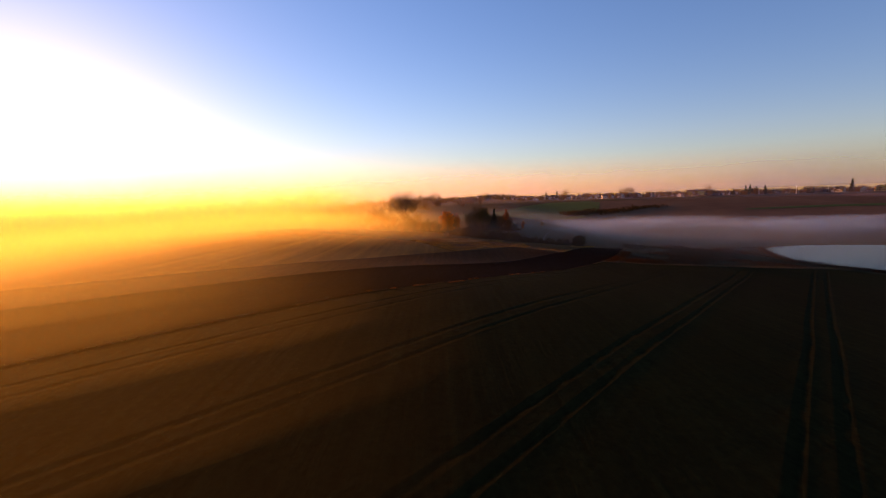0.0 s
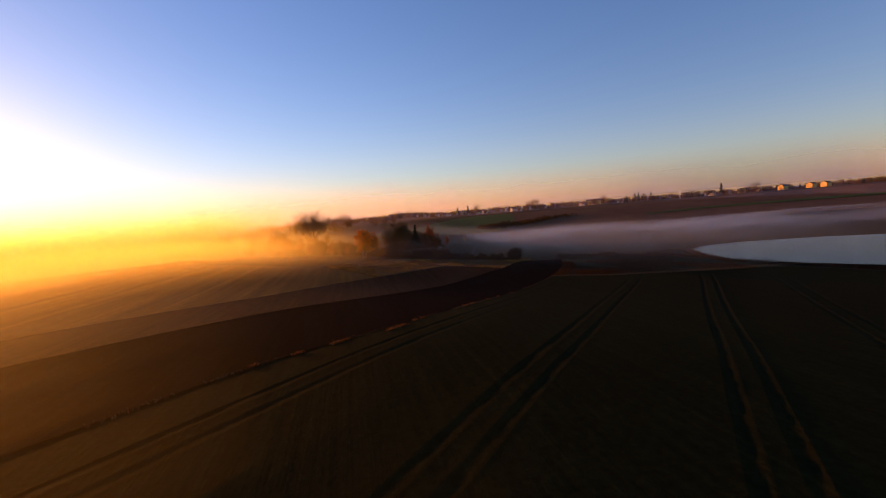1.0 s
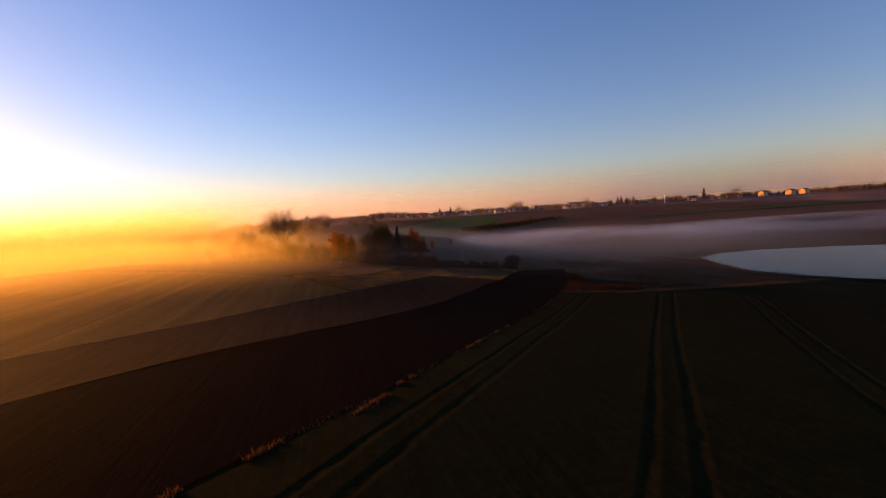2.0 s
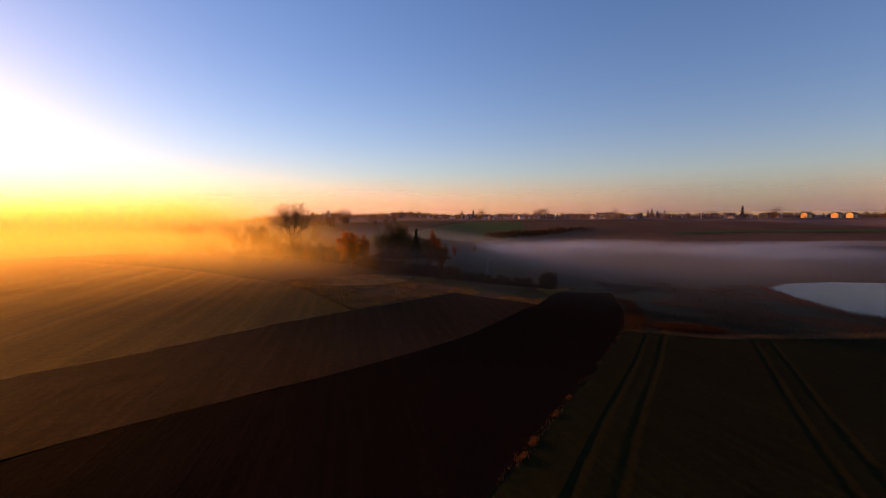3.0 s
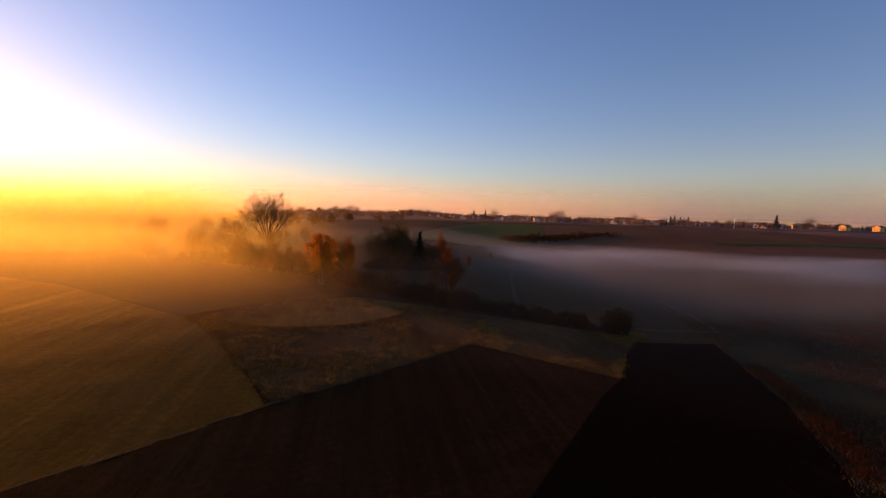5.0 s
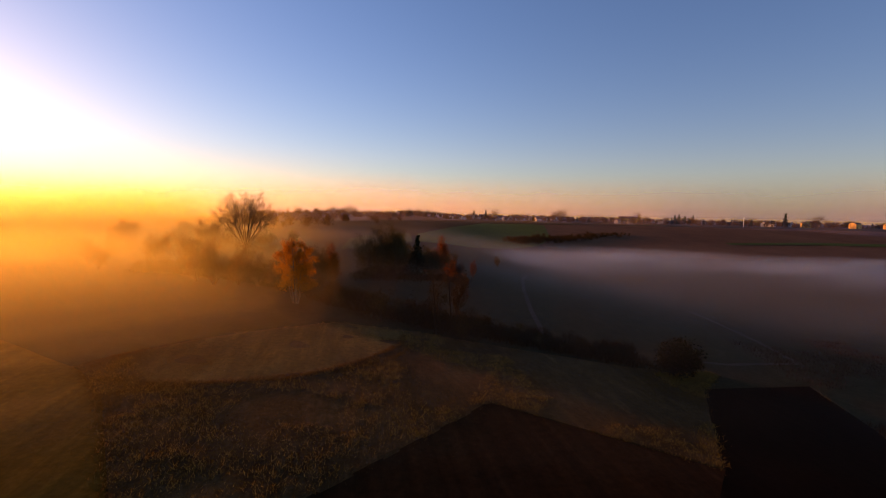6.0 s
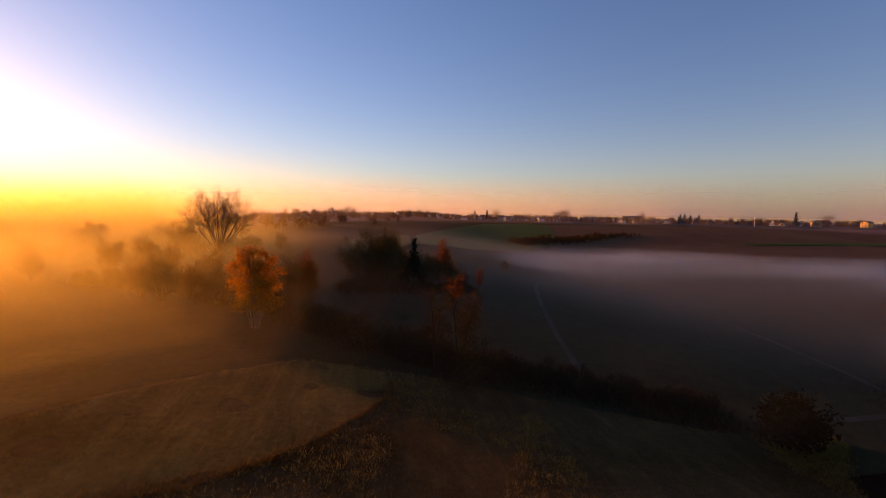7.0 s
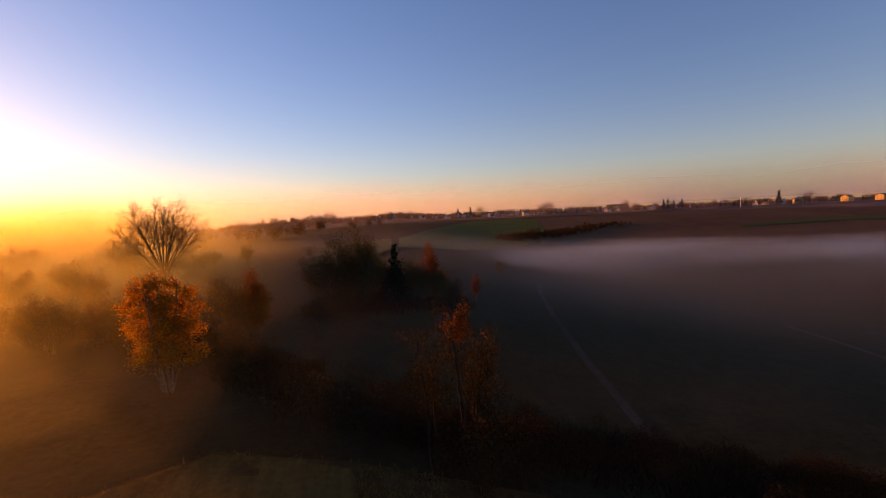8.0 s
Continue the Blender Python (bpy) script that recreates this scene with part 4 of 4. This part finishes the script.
def sun_veil(k, strength):
    """One of many thin upright veils on the sunward side, each across the sun's way; backlit haze plus sun glare, its
    gold put into the colour.
    """
    V, D = [], []
    nu, nz = 64, 9
    far = SUNWARD * (9.0 * k - 20)
    for i in range(nu):
        u = -330 + 8.4 * i
        p = far + BESIDE * u + SUNWARD * (5 * noise.noise((u * 0.02, k * 1.7, 0)))
        g = ground_z(p.x, p.y)
        reach = 2 - 18 * step(30, 60, p.y) + 34 * step(85, 150, p.y) - 6 * step(168, 185, p.y) - 6 * step(225, 262, p.y)
        side = 1 - step(reach - 65, reach, p.x)
        ends = step(-330, -260, u) * (1 - step(150, 205, u))
        tall = 9.0 + 24.0 * step(130, 330, math.hypot(p.x - 5, p.y - 70))
        for j in range(nz):
            f = j / (nz - 1)
            V.append((p.x, p.y, g - 0.4 + tall * f))
            up = step(0.0, 0.15, f) * (1 - step(0.35, 1.0, f)) * (1 + 0.7 * step(165, 235, p.y) * (1 - 0.4 * step(-40, 0, p.x)))
            D.append(strength * side * up * ends * step(-12, 45, p.y) * (1.05 + 0.2 * step(150, 180, p.y)))
    ob = mesh_object("gold_glow_veil", V, grid_faces(nu, nz), M_SUNMIST)
    ob.data.attributes.new("veil", "FLOAT", "POINT").data.foreach_set("value", D)
    return tagged(ob, "haze over the sunward fields with the sun's golden glare in its colour", "mist", kind="stuff")


for k in range(42):
    sun_veil(k, 0.14)


def far_haze(dist, top, strength, seed, wave=0.05):
    """A faint veil for haze in front of the far slopes, its lilac light put into the colour."""
    V, D = [], []
    nu, nz = 70, 26
    for i in range(nu):
        a = radians(-50 + 125 * i / (nu - 1))
        d = dist * (1 + wave * noise.noise((i * 0.2, seed, 0)))
        x, y = 6 + math.sin(a) * d, 78 + math.cos(a) * d
        g = ground_z(x, y)
        for j in range(nz):
            f = j / (nz - 1)
            V.append((x, y, g - 0.5 + top * f))
            D.append(strength * step(0.0, 0.12, f) * (1 - step(0.2, 1.0, f)))
    ob = mesh_object("lilac_far_veil", V, grid_faces(nu, nz), M_HAZE)
    ob.data.attributes.new("veil", "FLOAT", "POINT").data.foreach_set("value", D)
    return tagged(ob, "faint far haze veil with lilac sky light put into its colour", "mist", kind="stuff")


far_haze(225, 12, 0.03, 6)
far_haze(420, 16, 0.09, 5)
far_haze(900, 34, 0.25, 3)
# tall veil behind the village, added to colour the sky low down
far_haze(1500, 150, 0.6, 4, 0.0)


def horizon_glow(dist, top, strength):
    """A tall thin veil far off under the rising sun, added to tint the sky with a golden glow."""
    V, D = [], []
    nu, nz = 60, 30
    for i in range(nu):
        a = radians(-100 + 110 * i / (nu - 1))
        x, y = 6 + math.sin(a) * dist, 78 + math.cos(a) * dist
        for j in range(nz):
            f = j / (nz - 1)
            V.append((x, y, ground_z(x, y) - 2 + top * f))
            D.append(strength * (1 - step(0.0, 1.0, f)) * step(-100, -85, math.degrees(a)) * (1 - step(-45, 8, math.degrees(a))))
    ob = mesh_object("horizon_glow_veil", V, grid_faces(nu, nz), M_GLOWMIST)
    ob.data.attributes.new("veil", "FLOAT", "POINT").data.foreach_set("value", D)
    return tagged(ob, "tall veil added to give the sky under the sun a golden glow", "mist", kind="stuff")


horizon_glow(950, 150, 0.6)
# ---- grass, brush and reeds ----
def blades(rng, V, F, x, y, n, height, spread_, lean=0.35, width=0.028):
    for _ in range(n):
        px, py = x + rng.gauss(0, spread_), y + rng.gauss(0, spread_)
        p = Vector((px, py, ground_z(px, py) - 0.05))
        h = height * rng.uniform(0.5, 1.3)
        a = rng.uniform(0, 6.28)
        side = Vector((math.cos(a), math.sin(a), 0)) * width
        tip = p + Vector((rng.gauss(0, lean) * h, rng.gauss(0, lean) * h, h))
        i = len(V)
        V.extend((p - side, p + side, tip))
        F.append((i, i + 1, i + 2))


def stuff(name, V, F, mat, label, category):
    return tagged(mesh_object(name, V, F, mat, smooth=False), label, category, kind="stuff")


rng = random.Random(11)
V, F = [], []
for p in resample(LINE_1, 700):
    if p.y > 20 and noise.noise((p.x * 0.25, p.y * 0.25, 2)) > -0.1:
        blades(rng, V, F, p.x, p.y, 7, 0.15, 0.15)
stuff("grass_verge", V, F, M_VERGE, "thin pale grass verge between ploughed soil and crop", "grass")
V, F = [], []
for p in resample(LINE_2[:-2], 500):
    if p.y > 40 and noise.noise((p.x * 0.2, p.y * 0.2, 5)) > -0.05:
        blades(rng, V, F, p.x, p.y, 9, 0.09, 0.14)
for p in resample(LINE_3, 500):
    if p.y > 60:
        blades(rng, V, F, p.x, p.y, 4, 0.13, 0.30)
stuff("grass_verge", V, F, M_VERGE, "thin line of grass between two ploughed strips", "grass")

# glowing clumps of tall dry grass on the verge
for x, y, n, ln in ((-9.9, 53.8, 30, 0.3), (-7.3, 56.0, 50, 0.35), (-4.4, 58.6, 90, 0.9), (0.6, 62.6, 160, 1.6), (2.6, 65.6, 40, 0.3), (3.6, 66.8, 40, 0.3), (9.9, 74.0, 60, 0.5), (11.2, 75.6, 60, 0.5), (14.5, 79.6, 50, 0.5), (17.0, 82.6, 40, 0.4)):
    V, F = [], []
    for _ in range(n * 2 // 3):
        k = rng.uniform(-ln, ln)
        blades(rng, V, F, x + ALONG.x * k, y + ALONG.y * k, 3, 0.22, 0.11)
    tagged(mesh_object("grass_tuft", V, F, M_DRYGRASS, smooth=False), "tuft of tall orange dry grass on the verge", "grass tuft", "tufts on the verge")

# brush at the end of the crop field
headland = resample(LINE_1[5:], 60)[:44]
V, F = [], []
for _ in range(2400):
    k = rng.random()
    x, y = 38.5 + 10.5 * k + rng.gauss(0, 0.9), 106.3 - 3.2 * k + rng.gauss(0, 1.1)
    if k < 0.35:
        p = rng.choice(headland) + ACROSS * rng.uniform(0.4, 2.6)
        x, y = p.x, p.y
    blades(rng, V, F, x, y, 4, 0.42, 0.45, 0.4, 0.028)
stuff("dry_brush", V, F, M_BRUSH, "bank of rust-orange dry brush at the field end", "brush")
V, F = [], []
for p in resample([(36.5, 104.0), (46, 99.6), (66.6, 99.8), (90, 102.5), (97, 104)], 500):
    blades(rng, V, F, p.x, p.y, 14, 0.26, 0.6)
stuff("grass_verge", V, F, M_VERGE, "grassy headland at the end of the crop", "grass")
V, F = [], []
for _ in range(15000):
    x, y = rng.uniform(42, 104), rng.uniform(101, 160)
    if noise.noise((x * 0.09, y * 0.09, 4)) + 0.15 * rng.random() > -0.05 and not (x > 92 and y > 100 and y < 146) and y < 160 - 0.1 * x and x > 40 + (y - 105) * 0.45:
        blades(rng, V, F, x, y, 4, 0.34, 0.5, 0.6, 0.036)
stuff("reed_bed", V, F, M_REED, "brown matted reeds between field and pond", "reeds")
V, F = [], []
for p in resample([(113, 148), (103, 143.5), (96, 130), (89.5, 116), (94.5, 105), (103, 89), (118, 70)], 420):
    blades(rng, V, F, p.x - 0.8, p.y, 12, 0.8, 0.7, 0.25, 0.04)
stuff("reed_bed", V, F, M_REED, "dark fringe of reeds along the pond", "reeds")
V, F = [], []
ms, mn = resample(MEADOW_S, 200), resample(MEADOW_N, 200)


def mown(x, y):
    """Whether a place lies on the mown part of the meadow."""
    ring = MOWN_S + MOWN_N[::-1]
    inside = False
    for (ax, ay), (bx, by) in zip(ring, ring[1:] + ring[:1]):
        if (ay > y) != (by > y) and x < ax + (y - ay) * (bx - ax) / (by - ay):
            inside = not inside
    return inside


for _ in range(30000):
    i = rng.randrange(200)
    p = ms[i].lerp(mn[i], rng.random())
    blades(rng, V, F, p.x, p.y, 3, 0.15 + 0.10 * noise.noise((p.x * 0.12, p.y * 0.12, 6)), 0.25, 0.4, 0.018)
stuff("meadow_grass", V, F, M_PALEGRASS, "rough dry grass of the pale meadow", "grass")
V, F = [], []
for _ in range(7000):
    i = rng.randrange(200)
    p = ms[i].lerp(mn[i], rng.random())
    if noise.noise((p.x * 0.16, p.y * 0.16, 12)) > -0.2 + 0.3 * step(6, 24, p.x) and not mown(p.x, p.y):
        blades(rng, V, F, p.x, p.y, 16, 0.22 + 0.10 * noise.noise((p.x * 0.3, p.y * 0.3, 8)), 0.22, 0.7, 0.020)
stuff("grass_tussocks", V, F, M_TUSSOCK, "coarse tussocks of withered orange-brown grass", "grass")
V, F = [], []
for p in resample(MOWN_S[1:], 260):
    blades(rng, V, F, p.x + rng.gauss(0, 0.12), p.y + rng.gauss(0, 0.12), 14, 0.26, 0.16, 0.5, 0.022)
# swaths left lying in curves inside the edge
for k in range(1, 5):
    a, b = resample(MOWN_S[1:], 120), resample(MOWN_N[1:], 120)
    for i in range(6, 112):
        p = a[i].lerp(b[i], 0.17 * k)
        if noise.noise((i * 0.09, k * 3.1, 4)) > -0.1:
            blades(rng, V, F, p.x + rng.gauss(0, 0.18), p.y + rng.gauss(0, 0.18), 6, 0.10, 0.2, 0.9, 0.022)
stuff("grass_swaths", V, F, M_PALEGRASS, "pale swaths and uncut lip of the mown grass", "grass")

V, F = [], []
for p in resample([(2.0, 114.2), (-2.0, 121.5), (-6.1, 129.0), (-10.2, 134.2)], 200):
    blades(rng, V, F, p.x, p.y, 8, 0.14, 0.35)
for p in resample([(-6.5, 129.5), (0, 132.2), (8.7, 135.3), (13.0, 138.5), (14.8, 141.7), (13.9, 144.0), (9, 146.5)], 260):
    blades(rng, V, F, p.x, p.y, 14, 0.18, 0.3)
stuff("grass_verge", V, F, M_PALEGRASS, "line of longer pale grass round the mown meadow", "grass")

# low tangle of brambles and dead stalks in the ditch and under the copse
V, F = [], []
ditch = resample(DITCH, 400)
for _ in range(7000):
    p = rng.choice(ditch)
    blades(rng, V, F, p.x + rng.gauss(0, 0.8), p.y + rng.uniform(-0.6, 4.8), 3, 0.75, 0.35, 0.6, 0.05)
stuff("bramble_tangle", V, F, M_SCRUB, "dark tangle of brambles and dead stalks along the ditch", "brambles")
V, F = [], []
for _ in range(4500):
    x, y = rng.uniform(9, 31), rng.gauss(187.5, 2.0)
    blades(rng, V, F, x, y, 3, 0.7, 0.5, 0.6, 0.06)
stuff("bramble_tangle", V, F, M_SCRUB, "dark undergrowth at the feet of the copse", "brambles")

# worn tracks
def ribbon(name, pts, width, mat, label, lift=-0.10):
    c = resample(pts, 60)
    V = []
    for i, p in enumerate(c):
        d = (c[min(i + 1, 59)] - c[max(i - 1, 0)]).normalized()
        s = Vector((-d.y, d.x, 0)) * width / 2
        for k in (-1, -0.4, 0.4, 1):
            q = p + s * k * (1 + 0.25 * noise.noise((i * 0.3, k, 2)))
            V.append((q.x, q.y, ground_z(q.x, q.y) + lift))
    return tagged(mesh_object(name, V, grid_faces(60, 4), mat), label, "track", kind="structure")


ribbon("grass_strip", LINE_3[2:], 0.32, M_MEADOW, "pale grass strip between ploughed field and young crop", 0.0)
ribbon("field_track", [(74, 174), (71.5, 166), (66, 152), (60.8, 140.6), (50, 139.4), (44, 140.6)], 0.75, M_TRACK, "pale worn farm track through the reeds")
ribbon("field_track", [(54, 210), (48, 197.5), (42, 181), (36, 162), (33, 151), (31.8, 147), (33.5, 144), (39.8, 143)], 0.75, M_TRACK, "faint path along the misty meadow")
